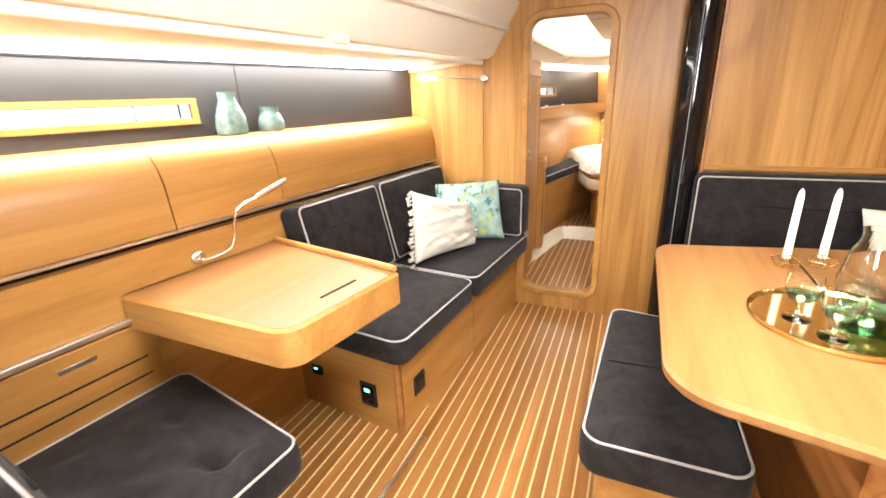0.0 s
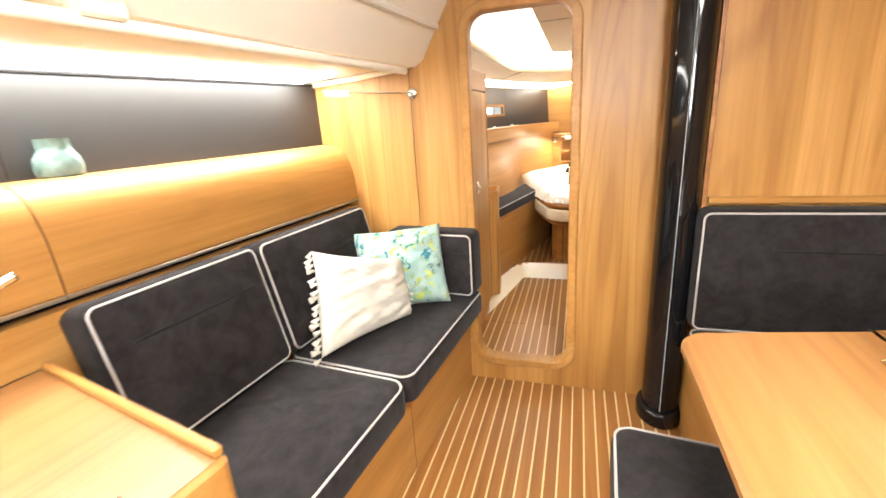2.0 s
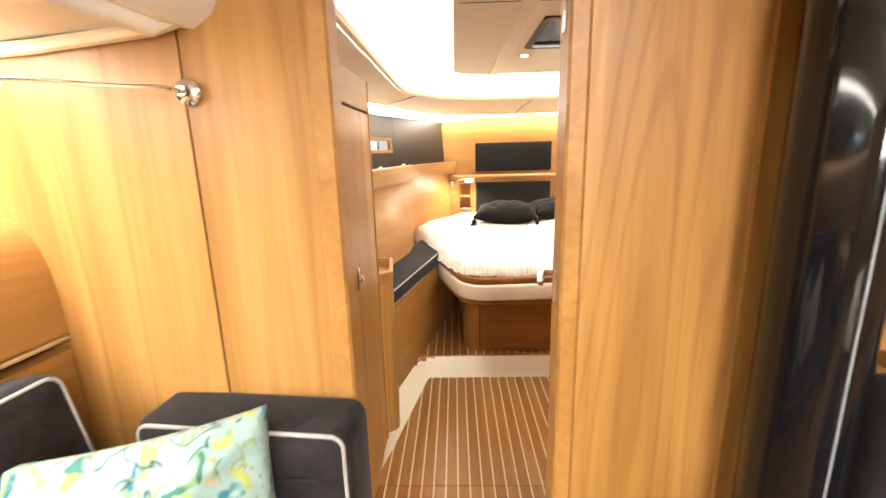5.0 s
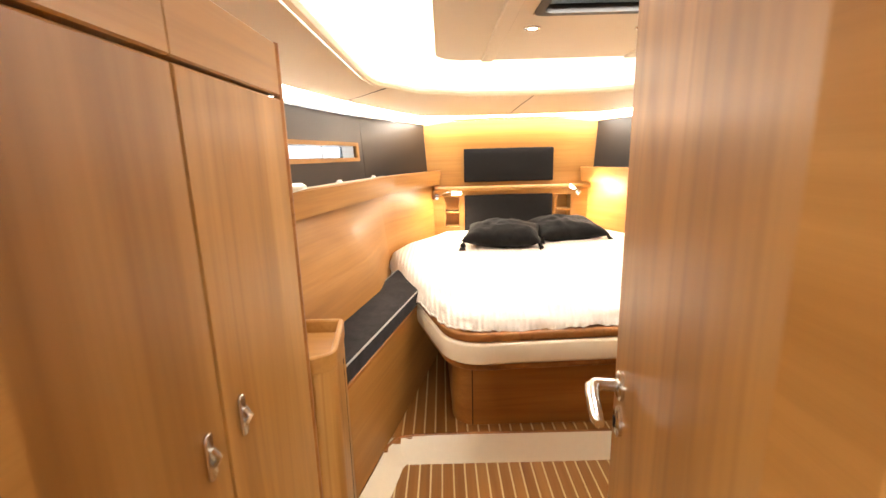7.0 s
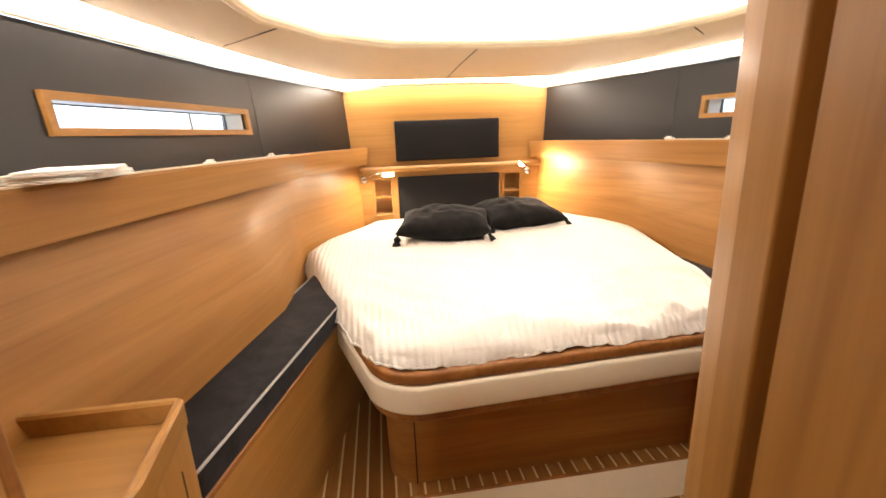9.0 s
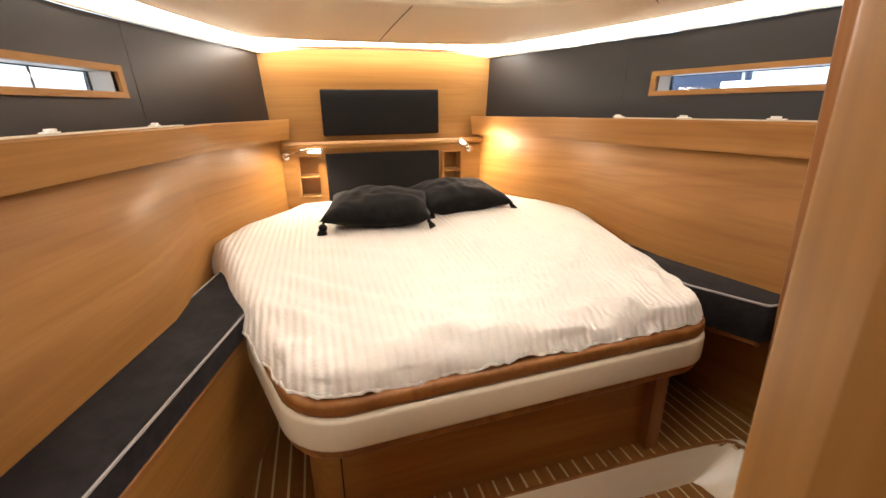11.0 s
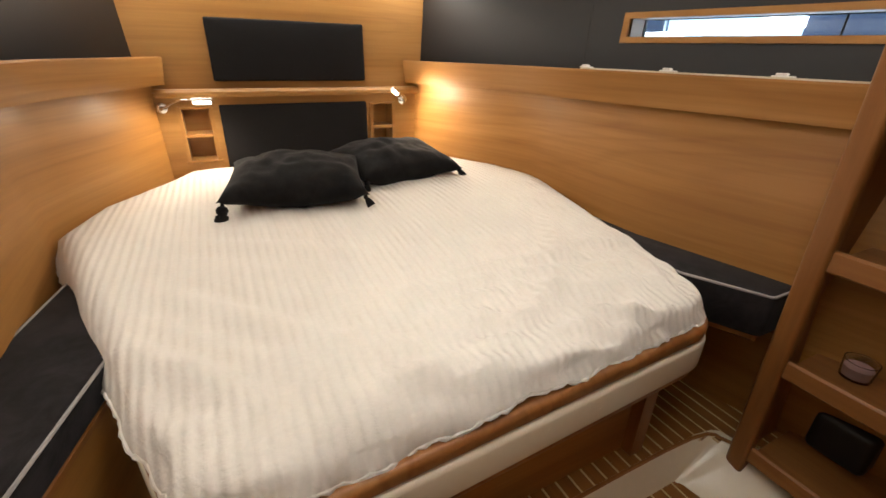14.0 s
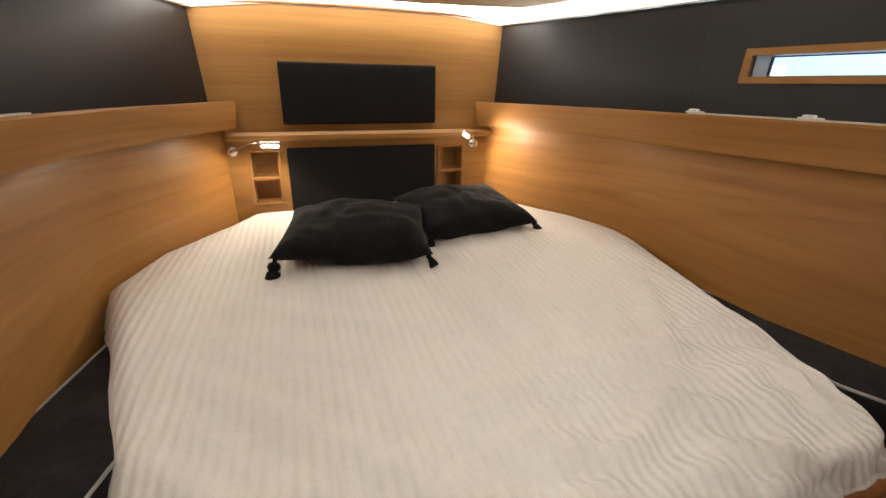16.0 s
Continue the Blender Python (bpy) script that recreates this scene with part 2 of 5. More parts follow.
PAPER = plain("paper", (0.75, 0.74, 0.70), 0.8)
BANNER = plain("blue_banner", (0.03, 0.05, 0.10), 0.6)
HALL_GLOW = emitter("hall_wall_glow", (0.66, 0.80, 0.90), 0.7)
HALL_LAMP = emitter("hall_lamp", (1.0, 1.0, 0.98), 2.5)
STEEL = plain("painted_steel", (0.32, 0.36, 0.40), 0.5)

# ---- shapes ----
EYE4 = Matrix.Identity(4)


def loft(bm, rings, closed=True, caps=True):
    rows = [[bm.verts.new(p) for p in ring] for ring in rings]
    n = len(rows[0])
    for a, b in zip(rows, rows[1:]):
        for i in range(n if closed else n - 1):
            j = (i + 1) % n
            bm.faces.new((a[i], a[j], b[j], b[i]))
    if caps and closed:
        bm.faces.new(rows[0][::-1])
        bm.faces.new(rows[-1])
    return rows


def rounded(poly, r, n=5):
    """The outline poly with its corners rounded; r is one radius, or one for each corner."""
    out = []
    for i, p in enumerate(poly):
        p, a, b = Vector(p), Vector(poly[i - 1]), Vector(poly[(i + 1) % len(poly)])
        ri = r[i] if isinstance(r, (list, tuple)) else r
        u, v = (a - p).normalized(), (b - p).normalized()
        ang = u.angle(v)
        if ri < 1e-5 or ang > 3.1:
            out.append(p)
            continue
        d = ri / math.tan(ang / 2)
        c = p + (u + v).normalized() * (ri / math.sin(ang / 2))
        s, e = p + u * d - c, p + v * d - c
        for k in range(n + 1):
            w = s.lerp(e, k / n)
            out.append(c + w.normalized() * ri)
    return out


def inset(pts, d):
    out = []
    area = sum(pts[i - 1].x * p.y - p.x * pts[i - 1].y for i, p in enumerate(pts))
    side = 1 if area > 0 else -1
    for i, p in enumerate(pts):
        t = (pts[(i + 1) % len(pts)] - pts[i - 1]).normalized()
        out.append(p + Vector((-t.y, t.x)) * d * side)
    return out


def at(pts, z):
    return [Vector((p.x, p.y, z)) for p in pts]


def pad(bm, pts, z0, z1, r, dome=0.0, m=EYE4, dents=()):
    """A soft-edged block on the outline pts between z0 and z1, its edges rounded by r and its top raised by dome."""
    rings = []
    steps = 4
    for k in range(steps + 1):
        a = k / steps * math.pi / 2
        rings.append(at(inset(pts, r * (1 - math.sin(a))), z0 + r * (1 - math.cos(a))))
    for k in range(steps + 1):
        a = k / steps * math.pi / 2
        rings.append(at(inset(pts, r * (1 - math.cos(a))), z1 - r * (1 - math.sin(a))))
    c = sum(rings[-1], Vector()) / len(pts)
    last = rings[-1]
    if dome:
        for f in [1 - 0.04 * k for k in range(1, 25)] if dents else (0.95, 0.87, 0.78, 0.68, 0.57, 0.45, 0.32, 0.17):
            ring = []
            for p in last:
                q = c + (p - c) * f
                v = Vector((q.x * 5.5 + c.x * 3, q.y * 5.5, c.z))
                wave = 0.55 * noise.noise(v) + 0.3 * noise.noise(v * 2.2)
                ring.append(q + Vector((0, 0, dome * (1 - f * f) + dome * 0.75 * wave * min(1.0, (1 - f) * 6))))
            for ax, ay, bx, by, deep, wide in dents:
                for q in ring:
                    g = max(0.0, min(1.0, ((q.x - ax) * (bx - ax) + (q.y - ay) * (by - ay)) / ((bx - ax) ** 2 + (by - ay) ** 2)))
                    d = math.hypot(q.x - ax - (bx - ax) * g, q.y - ay - (by - ay) * g) / wide
                    q.z -= deep * math.exp(-d * d) * min(1.0, (1 - f) * 8)
            rings.append(ring)
    rows = loft(bm, [[m @ p for p in ring] for ring in rings])
    return rows


def slab(bm, pts, z0, z1, bevel=0.003, m=EYE4):
    b = min(bevel, (z1 - z0) / 3)
    rings = [at(inset(pts, b), z0), at(pts, z0 + b), at(pts, z1 - b), at(inset(pts, b), z1)]
    loft(bm, [[m @ p for p in ring] for ring in rings])


def block(bm, x0, x1, y0, y1, z0, z1, bevel=0.003, m=EYE4):
    slab(bm, [Vector(p) for p in ((x0, y0), (x1, y0), (x1, y1), (x0, y1))], z0, z1, min(bevel, (x1 - x0) / 3, (y1 - y0) / 3), m)


def tube(bm, pts, r, closed=False, seg=8):
    pts = [Vector(p) for p in pts]
    rings, up = [], Vector((0, 0, 1))
    n = len(pts)
    side = None
    for i, p in enumerate(pts):
        a = pts[i - 1] if i or closed else p
        b = pts[(i + 1) % n] if i < n - 1 or closed else p
        t = (b - a).normalized()
        if side is None:
            side = t.cross(up) if abs(t.z) < 0.95 else t.cross(Vector((1, 0, 0)))
        side = (side - t * side.dot(t)).normalized()
        o = t.cross(side)
        rad = r[i] if isinstance(r, (list, tuple)) else r
        rings.append([p + (side * math.cos(k * math.tau / seg) + o * math.sin(k * math.tau / seg)) * rad for k in range(seg)])
    if closed:
        rings.append(rings[0])
    loft(bm, rings, True, not closed)
    if closed:
        bmesh.ops.remove_doubles(bm, verts=bm.verts, dist=1e-6)


def lathe(bm, profile, seg=28, m=EYE4):
    """A body turned from (radius, height) pairs."""
    rings = [[m @ Vector((r * math.cos(k * math.tau / seg), r * math.sin(k * math.tau / seg), z)) for k in range(seg)] for r, z in profile]
    loft(bm, rings)


def sheet_with_holes(bm, outer, holes, place, depth):
    """A board on the outline outer with holes, laid by place(u, v, w), w from 0 to depth."""
    for w in (0, depth):
        edges = []
        for loop in (outer, *holes):
            vs = [bm.verts.new(place(p[0], p[1], w)) for p in loop]
            edges += [bm.edges.new((a, b)) for a, b in zip(vs, vs[1:] + vs[:1])]
        bmesh.ops.triangle_fill(bm, edges=edges, use_beauty=True)
    for loop in (outer, *holes):
        rows = [[bm.verts.new(place(p[0], p[1], w)) for p in loop] for w in (0, depth)]
        for i in range(len(loop)):
            j = (i + 1) % len(loop)
            bm.faces.new((rows[0][i], rows[0][j], rows[1][j], rows[1][i]))
    bmesh.ops.remove_doubles(bm, verts=bm.verts, dist=1e-5)


def mesh_of(name, bm, material, smooth=35):
    bmesh.ops.recalc_face_normals(bm, faces=bm.faces)
    me = bpy.data.meshes.new(name)
    if smooth:
        for f in bm.faces:
            f.smooth = True
        lim = radians(smooth)
        for e in bm.edges:
            if len(e.link_faces) == 2 and e.calc_face_angle(0) > lim:
                e.smooth = False
    bm.to_mesh(me)
    bm.free()
    me.materials.append(material)
    return me


def part(name, bm, material, parent, label="", smooth=35):
    ob = new(name, mesh_of(name, bm, material, smooth))
    ob.parent = parent
    return tagged(ob, label)


def thing(name, label, category, m=EYE4, group=""):
    ob = new(name)
    ob.empty_display_size = 0.1
    ob.matrix_world = m
    return tagged(ob, label, category, group)


def structure(name, bm, material, label, smooth=35):
    ob = new(name, mesh_of(name, bm, material, smooth))
    return tagged(ob, label, "", "", "structure")


def blocks(name, material, parent, *sizes, label="", m=EYE4, bevel=0.003):
    bm = bmesh.new()
    for s in sizes:
        block(bm, *s, bevel, m)
    return part(name, bm, material, parent, label)


def rect(x0, x1, y0, y1, r=0.0, n=5):
    return rounded([Vector(p) for p in ((x0, y0), (x1, y0), (x1, y1), (x0, y1))], r, n)


def line(t, *pairs):
    """Straight between (t, value) pairs."""
    for (a, va), (b, vb) in zip(pairs, pairs[1:]):
        if t <= b:
            return va + (vb - va) * (t - a) / (b - a)
    return pairs[-1][1]

# ---- the setting: floors, bulkheads, ceilings ----
C = 0.37          # the boat's centre line
BULK = 2.60       # after face of the bulkhead
S = Matrix(((0.995, 0.0995, 0, -0.46), (-0.0995, 0.995, 0, 2.63), (0, 0, 1, 0), (0, 0, 0, 1)))   # port side of the saloon: x inboard, y forward


def sp(d, u, z=0.0):
    return S @ Vector((d, u, z))


def dark_d(u):
    """The dark lining of the saloon's port side."""
    return -0.69 + 0.085 * u


# The bulkhead with its rounded doorway.
DOOR = rect(-0.418, 0.012, 0.124, 1.710, 0.075, 7)
bm = bmesh.new()
sheet_with_holes(bm, [(-0.684, -0.05), (0.476, -0.05), (0.476, 1.98), (-0.684, 1.98)], [DOOR], lambda u, v, w: Vector((u, BULK + w, v)), 0.04)
structure("wall_bulkhead", bm, WOOD_Z, "teak veneered bulkhead with a rounded doorway")
bm = bmesh.new()
block(bm, -1.75, -0.688, BULK - 0.002, BULK + 0.04, -0.05, 1.98)
structure("wall_bulkhead_port", bm, WOOD_Z, "teak veneered bulkhead panel beside the settee")
bm = bmesh.new()
y0, y1 = BULK - 0.014, BULK + 0.054
out, inn = inset(DOOR, -0.034), inset(DOOR, 0.006)
mid = inset(DOOR, -0.027)
rings = [[Vector((p.x, y, p.y)) for p in ring] for ring, y in ((inn, y1), (inn, y0 + 0.006), (inset(inn, -0.005), y0), (mid, y0), (out, y0 + 0.006), (out, y1), (inn, y1))]
loft(bm, [ring for ring in rings], True, False)
bmesh.ops.remove_doubles(bm, verts=bm.verts, dist=1e-6)
structure("door_frame", bm, WOOD_Y, "rounded solid wood frame of the doorway")
bm = bmesh.new()
block(bm, 0.355, 0.40, BULK - 0.014, BULK - 0.002, 0.0, 1.95, 0.005)
structure("trim_post", bm, WOOD_Z, "upright wooden trim at the bulkhead's edge")

# Forward wall above the starboard settee.
bm = bmesh.new()
block(bm, 0.49, 2.05, 2.45, 2.60, -0.05, 1.98)
structure("wall_starboard_forward", bm, WOOD_Z, "teak veneered wall above the dinette seat")
bm = bmesh.new()
block(bm, 0.476, 0.489, 2.452, 2.64, -0.05, 1.98, 0.004)
structure("wall_return", bm, WOOD_DARK, "wooden return beside the mast post")
bm = bmesh.new()
block(bm, 0.492, 2.04, 2.424, 2.449, 0.942, 0.968, 0.006)
structure("trim_ledge", bm, WOOD_X, "solid wood ledge above the seat back")

# Closing walls of the saloon.
bm = bmesh.new()
block(bm, 2.05, 2.12, -1.8, 2.60, -0.05, 1.98)
structure("wall_starboard", bm, WOOD_Y, "plain wooden side wall")
bm = bmesh.new()
sheet_with_holes(bm, [(-2.0, -0.05), (2.12, -0.05), (2.12, 1.98), (-2.0, 1.98)], [[(-0.05, 0.75), (0.75, 0.75), (0.75, 1.85), (-0.05, 1.85)]], lambda u, v, w: Vector((u, -1.8 - w, v)), 0.05)
structure("wall_aft", bm, WOOD_Z, "plain wooden wall with an unseen companionway opening")
bm = bmesh.new()
block(bm, -0.9, 1.9, -2.3, -2.25, 0.2, 2.2)
structure("wall_companionway", bm, GELCOAT, "cream wall added out of view behind the companionway")
# The overhead opening and its lid are added to seat the fill lamp.
bm = bmesh.new()
sheet_with_holes(bm, [(-0.52, -1.85), (2.12, -1.85), (2.12, BULK), (-0.52, BULK)], [[(0.0, 0.25), (0.7, 0.25), (0.7, 1.25), (0.0, 1.25)]], lambda u, v, w: Vector((u, v, 1.90 + w)), 0.06)
structure("ceiling_saloon", bm, LINER, "beige vinyl ceiling with an opening added for the fill lamp")
bm = bmesh.new()
block(bm, -0.06, 0.76, 0.19, 1.31, 1.965, 2.0)
structure("ceiling_hatch", bm, WHITE, "white lid added above the fill lamp's opening")

# Overhead along the port side: dark lining, lit band, sloping panel, coachroof side.
US = [-4.4 + 0.2 * k for k in range(23)]


WU0, WU1, WZ0, WZ1 = -2.75, -1.49, 1.283, 1.337
bm = bmesh.new()
for u0, u1, z0, z1 in ((-4.4, 0.0, 1.10, WZ0), (-4.4, 0.0, WZ1, 1.484), (-4.4, WU0, WZ0, WZ1), (WU1, 0.0, WZ0, WZ1)):
    n = max(1, round((u1 - u0) / 0.2))
    rings = []
    for k in range(n + 1):
        u = u0 + (u1 - u0) * k / n
        d = dark_d(u)
        rings.append([sp(d, u, z0), sp(d, u, z1), sp(d - 0.09, u, z1), sp(d - 0.09, u, z0)])
    loft(bm, rings)
structure("wall_port_lining", bm, LINING_LIT, "dark grey leatherette hull lining with a slim window")
bm = bmesh.new()
tube(bm, [sp(dark_d(-1.28) + 0.0005, -1.28, 1.22), sp(dark_d(-1.28) + 0.0005, -1.28, 1.48)], 0.0016, seg=6)
for k in range(len(US) - 1):
    u0, u1 = US[k], min(US[k + 1], -0.005)
    tube(bm, [sp(dark_d(u0) + 0.004, u0, 1.487), sp(dark_d(u1) + 0.004, u1, 1.487)], 0.005, seg=6)
structure("trim_lining_joint", bm, GAP, "black shadow joint above the dark lining")
bm = bmesh.new()
loft(bm, [[sp(dark_d(u) - 0.05, u, 1.60), sp(dark_d(u) - 0.05, u, 1.496), sp(-0.215, u, 1.535), sp(-0.215, u, 1.60)] for u in US])
structure("ceiling_side_deck", bm, CREAM, "beige panel under the side deck")
# Strip light drawn wider than it is, its spill on the panel included.
bm = bmesh.new()
loft(bm, [[sp(dark_d(u) + 0.004, u, 1.4985), sp(dark_d(u) + 0.004, u, 1.494), sp(dark_d(u) + 0.20, u, 1.506), sp(dark_d(u) + 0.20, u, 1.5145)] for u in US if u < -0.05])
structure("trim_led_and_spill", bm, LED, "glowing white strip light along the hull side, widened over its spill on the panel")
bm = bmesh.new()
loft(bm, [[sp(-0.235, u, 1.53), sp(-0.19, u, 1.522), sp(-0.155, u, 1.545), sp(-0.02, u, 1.775), sp(0.0, u, 1.84), sp(-0.12, u, 1.86), sp(-0.28, u, 1.62)] for u in US])
structure("ceiling_coachroof_side", bm, CREAM, "cream moulded side of the coachroof")
bm = bmesh.new()
tube(bm, [sp(-0.078, u, 1.667) for u in US if u < -0.05] + [sp(-0.078, -0.05, 1.667)], 0.014, seg=8)
structure("trim_coachroof_rib", bm, WHITE, "white moulded rib along the coachroof side")
bm = bmesh.new()
tube(bm, [(-0.66, 2.575, 1.553), (-0.60, 2.575, 1.655), (-0.53, 2.575, 1.775), (-0.505, 2.575, 1.85)], 0.016, seg=8)
structure("trim_corner_bead", bm, WHITE, "white moulded corner of the ceiling")
bm = bmesh.new()
loft(bm, [[sp(-0.012, u, 1.80), sp(0.05, u, 1.865), sp(0.05, u, 1.885), sp(-0.03, u, 1.885)] for u in US])
structure("trim_ceiling", bm, WOOD_Y, "wooden trim along the ceiling's edge")
bm = bmesh.new()
tube(bm, [(-1.20, 2.588, 1.487), (-0.95, 2.588, 1.500), (-0.72, 2.588, 1.522), (-0.672, 2.588, 1.535), (-0.64, 2.588, 1.575), (-0.52, 2.588, 1.80), (-0.50, 2.588, 1.87)], 0.013, seg=8)
structure("trim_bead", bm, GELCOAT, "cream bead where the ceiling meets the bulkhead")

# Floors: teak planks with pale strips between them.


def planked(name, label, xs, y0, y1, z, plank_parent=None):
    bm = bmesh.new()
    block(bm, xs[0] - 0.03, xs[-1] + 0.03, min(y0, y1), max(y0, y1), z - 0.05, z - 0.004, 0.0)
    return structure(name, bm, GAP, label)


def lay(floor, runs, z):
    """Planks and strips as pieces of a floor; runs: (x, y0, y1)."""
    made = {}
    for x, y0, y1 in runs:
        key = (round(y0, 3), round(y1, 3))
        if key not in made:
            b1, b2 = bmesh.new(), bmesh.new()
            block(b1, 0.0035, 0.0445, y0, y1, -0.006, 0.0, 0.0008)
            block(b2, -0.0033, 0.0033, y0, y1, -0.006, -0.0003, 0.0006)
            made[key] = (mesh_of("plank", b1, TEAK), mesh_of("strip", b2, HOLLY))
        for me, nm in zip(made[key], ("plank", "strip")):
            ob = new(nm, me)
            ob.parent = floor
            ob.location = (x, 0, z)


PITCH = 0.048

# ---- the cabin's shell ----


def hull(y, side):
    """Half-way out to the dark lining of the cabin."""
    return C + side * line(y, (2.5, 1.42), (3.4, 1.36), (4.0, 1.26), (4.5, 1.15), (4.9, 1.05), (5.4, 0.87), (5.94, 0.66))


def shelf_x(y, side):
    return C + side * line(y, (2.5, 1.34), (3.4, 1.22), (3.95, 1.12), (4.5, 1.01), (5.3, 0.84), (5.94, 0.555))


def low_x(y, side):
    return C + side * line(y, (2.5, 1.22), (3.4, 1.12), (3.97, 0.99), (4.56, 0.86), (5.25, 0.90), (5.94, 0.60))


def span(y0, y1, step=0.12):
    n = max(1, math.ceil((y1 - y0) / step))
    return [y0 + (y1 - y0) * k / n for k in range(n + 1)]


HEAD = 5.93
WIN = {-1: (4.135, 4.96, 1.312, 1.376), 1: (4.00, 4.885, 1.312, 1.374)}
for side, nm in ((-1, "port"), (1, "starboard")):
    y0w, y1w, z0w, z1w = WIN[side]
    bm = bmesh.new()
    for y0, y1, z0, z1 in ((2.64, HEAD, 1.08, z0w), (2.64, HEAD, z1w, 1.545), (2.64, y0w, z0w, z1w), (y1w, HEAD, z0w, z1w)):
        loft(bm, [[Vector((hull(y, side) + side * (z - 1.2) * 0.06, y, z)) for z in (z0, z1)] + [Vector((hull(y, side) + side * 0.10, y, z)) for z in (z1, z0)] for y in span(y0, y1)])
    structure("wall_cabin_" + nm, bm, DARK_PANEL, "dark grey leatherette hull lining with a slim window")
    bm = bmesh.new()
    tube(bm, [Vector((hull(5.04, side) + side * ((z - 1.2) * 0.06 - 0.0005), 5.04, z)) for z in (1.19, 1.54)], 0.0009, seg=6)
    structure("trim_lining_seam_" + nm, bm, BLACK, "fine seam in the dark lining")
    bm = bmesh.new()
    loft(bm, [[Vector((shelf_x(y, side) + side * 0.06, y, 1.112)), Vector((low_x(y, side) + side * 0.004, y, 0.67)), Vector((low_x(y, side) + (0.13 if side > 0 else 0.01), y, 0.08)), Vector((hull(y, side) + side * 0.1, y, 0.08)), Vector((hull(y, side) + side * 0.1, y, 1.11))] for y in span(2.64, HEAD)])
    structure("wall_cabin_lower_" + nm, bm, WOOD_HULL, "teak veneered hull side below the shelf")
    # the long shelf with its fascia
    sh = thing("wall_shelf", "long teak shelf with a deep fascia along the hull side", "shelf", pose(0, 0, 1.12), "cabin shelves")
    bm = bmesh.new()
    loft(bm, [[Vector((shelf_x(y, side) + side * 0.000, y, 1.085 - 1.12)), Vector((shelf_x(y, side) - side * 0.012, y, 1.190 - 1.12)), Vector((shelf_x(y, side) - side * 0.008, y, 1.197 - 1.12)), Vector((shelf_x(y, side) + side * 0.010, y, 1.197 - 1.12)), Vector((shelf_x(y, side) + side * 0.022, y, 1.085 - 1.12))] for y in span(3.40 if side < 0 else 4.0, HEAD - 0.015)])
    part("fascia", bm, WOOD_HULL, sh)
    bm = bmesh.new()
    loft(bm, [[Vector((shelf_x(y, side) + side * 0.012, y, z)) for z in (-0.005, 0.02)] + [Vector((hull(y, side) - side * 0.004, y, z)) for z in (0.02, -0.005)] for y in span(3.40 if side < 0 else 4.0, HEAD - 0.015)])
    part("shelf_board", bm, WOOD_HULL, sh)
    bm = bmesh.new()
    loft(bm, [[Vector((shelf_x(y, side) - side * a, y, z)) for a, z in ((0.008, 0.0775), (0.008, 0.082), (-0.008, 0.082), (-0.008, 0.0775))] for y in span(3.42 if side < 0 else 4.0, 5.05 if side < 0 else 4.95)])
    part("edge_strip", bm, GELCOAT, sh, "cream edge strip")

# The headboard wall: upper panel, ledge, lower panel with two niches.
NL, NR = (-0.155, -0.045), (0.745, 0.855)
bm = bmesh.new()
top = [(1.30, 1.535)] + [(C + 0.93 * math.cos(k * math.pi / 8), 1.535 + 0.045 * math.sin(k * math.pi / 8)) for k in range(1, 8)] + [(-0.56, 1.535)]
sheet_with_holes(bm, [(-0.56, 1.05), (1.30, 1.05)] + top, [], lambda u, v, w: Vector((u, HEAD + w, v)), 0.04)
structure("wall_head_upper", bm, WOOD_X, "teak veneered upper headboard wall")
bm = bmesh.new()
tube(bm, [(u, HEAD - 0.005, v + 0.006) for u, v in top], 0.006, seg=8)
structure("trim_head_bead", bm, WOOD_DARK, "thin wooden bead along the top of the headboard")
bm = bmesh.new()
holes = [[(a, 0.745), (b, 0.745), (b, 0.852), (a, 0.852)] for a, b in (NL, NR)] + [[(a, 0.868), (b, 0.868), (b, 0.978), (a, 0.978)] for a, b in (NL, NR)]
sheet_with_holes(bm, [(-0.56, 0.1), (1.30, 0.1), (1.30, 1.05), (-0.56, 1.05)], holes, lambda u, v, w: Vector((u, HEAD - 0.015 + w, v)), 0.02)
structure("wall_head_lower", bm, WOOD_X, "teak veneered lower headboard wall with niches")
for a, b in (NL, NR):
    ob = thing("niche", "small wooden bedside niche with one shelf, built into the headboard", "niche", pose((a + b) / 2, HEAD, 0.72), "bedside niches")
    w = (b - a) / 2
    blocks("back", WOOD_X, ob, (-w - 0.02, w + 0.02, 0.09, 0.10, 0.0, 0.29))
    blocks("shelf", WOOD_X, ob, (-w, w, -0.022, 0.09, 0.1325, 0.1475))
    blocks("base", WOOD_X, ob, (-w - 0.02, w + 0.02, -0.022, 0.09, 0.012, 0.0245))
    blocks("side", WOOD_Z, ob, (-w - 0.018, -w - 0.001, -0.022, 0.09, 0.0245, 0.27))
    blocks("side", WOOD_Z, ob, (w + 0.001, w + 0.018, -0.022, 0.09, 0.0245, 0.27))
    blocks("head", WOOD_X, ob, (-w - 0.018, w + 0.018, -0.02, 0.09, 0.259, 0.27))
bm = bmesh.new()
block(bm, -0.24, 1.0, HEAD - 0.05, HEAD - 0.001, 1.030, 1.066, 0.012)
structure("trim_head_ledge", bm, WOOD_X, "solid wood ledge across the headboard")
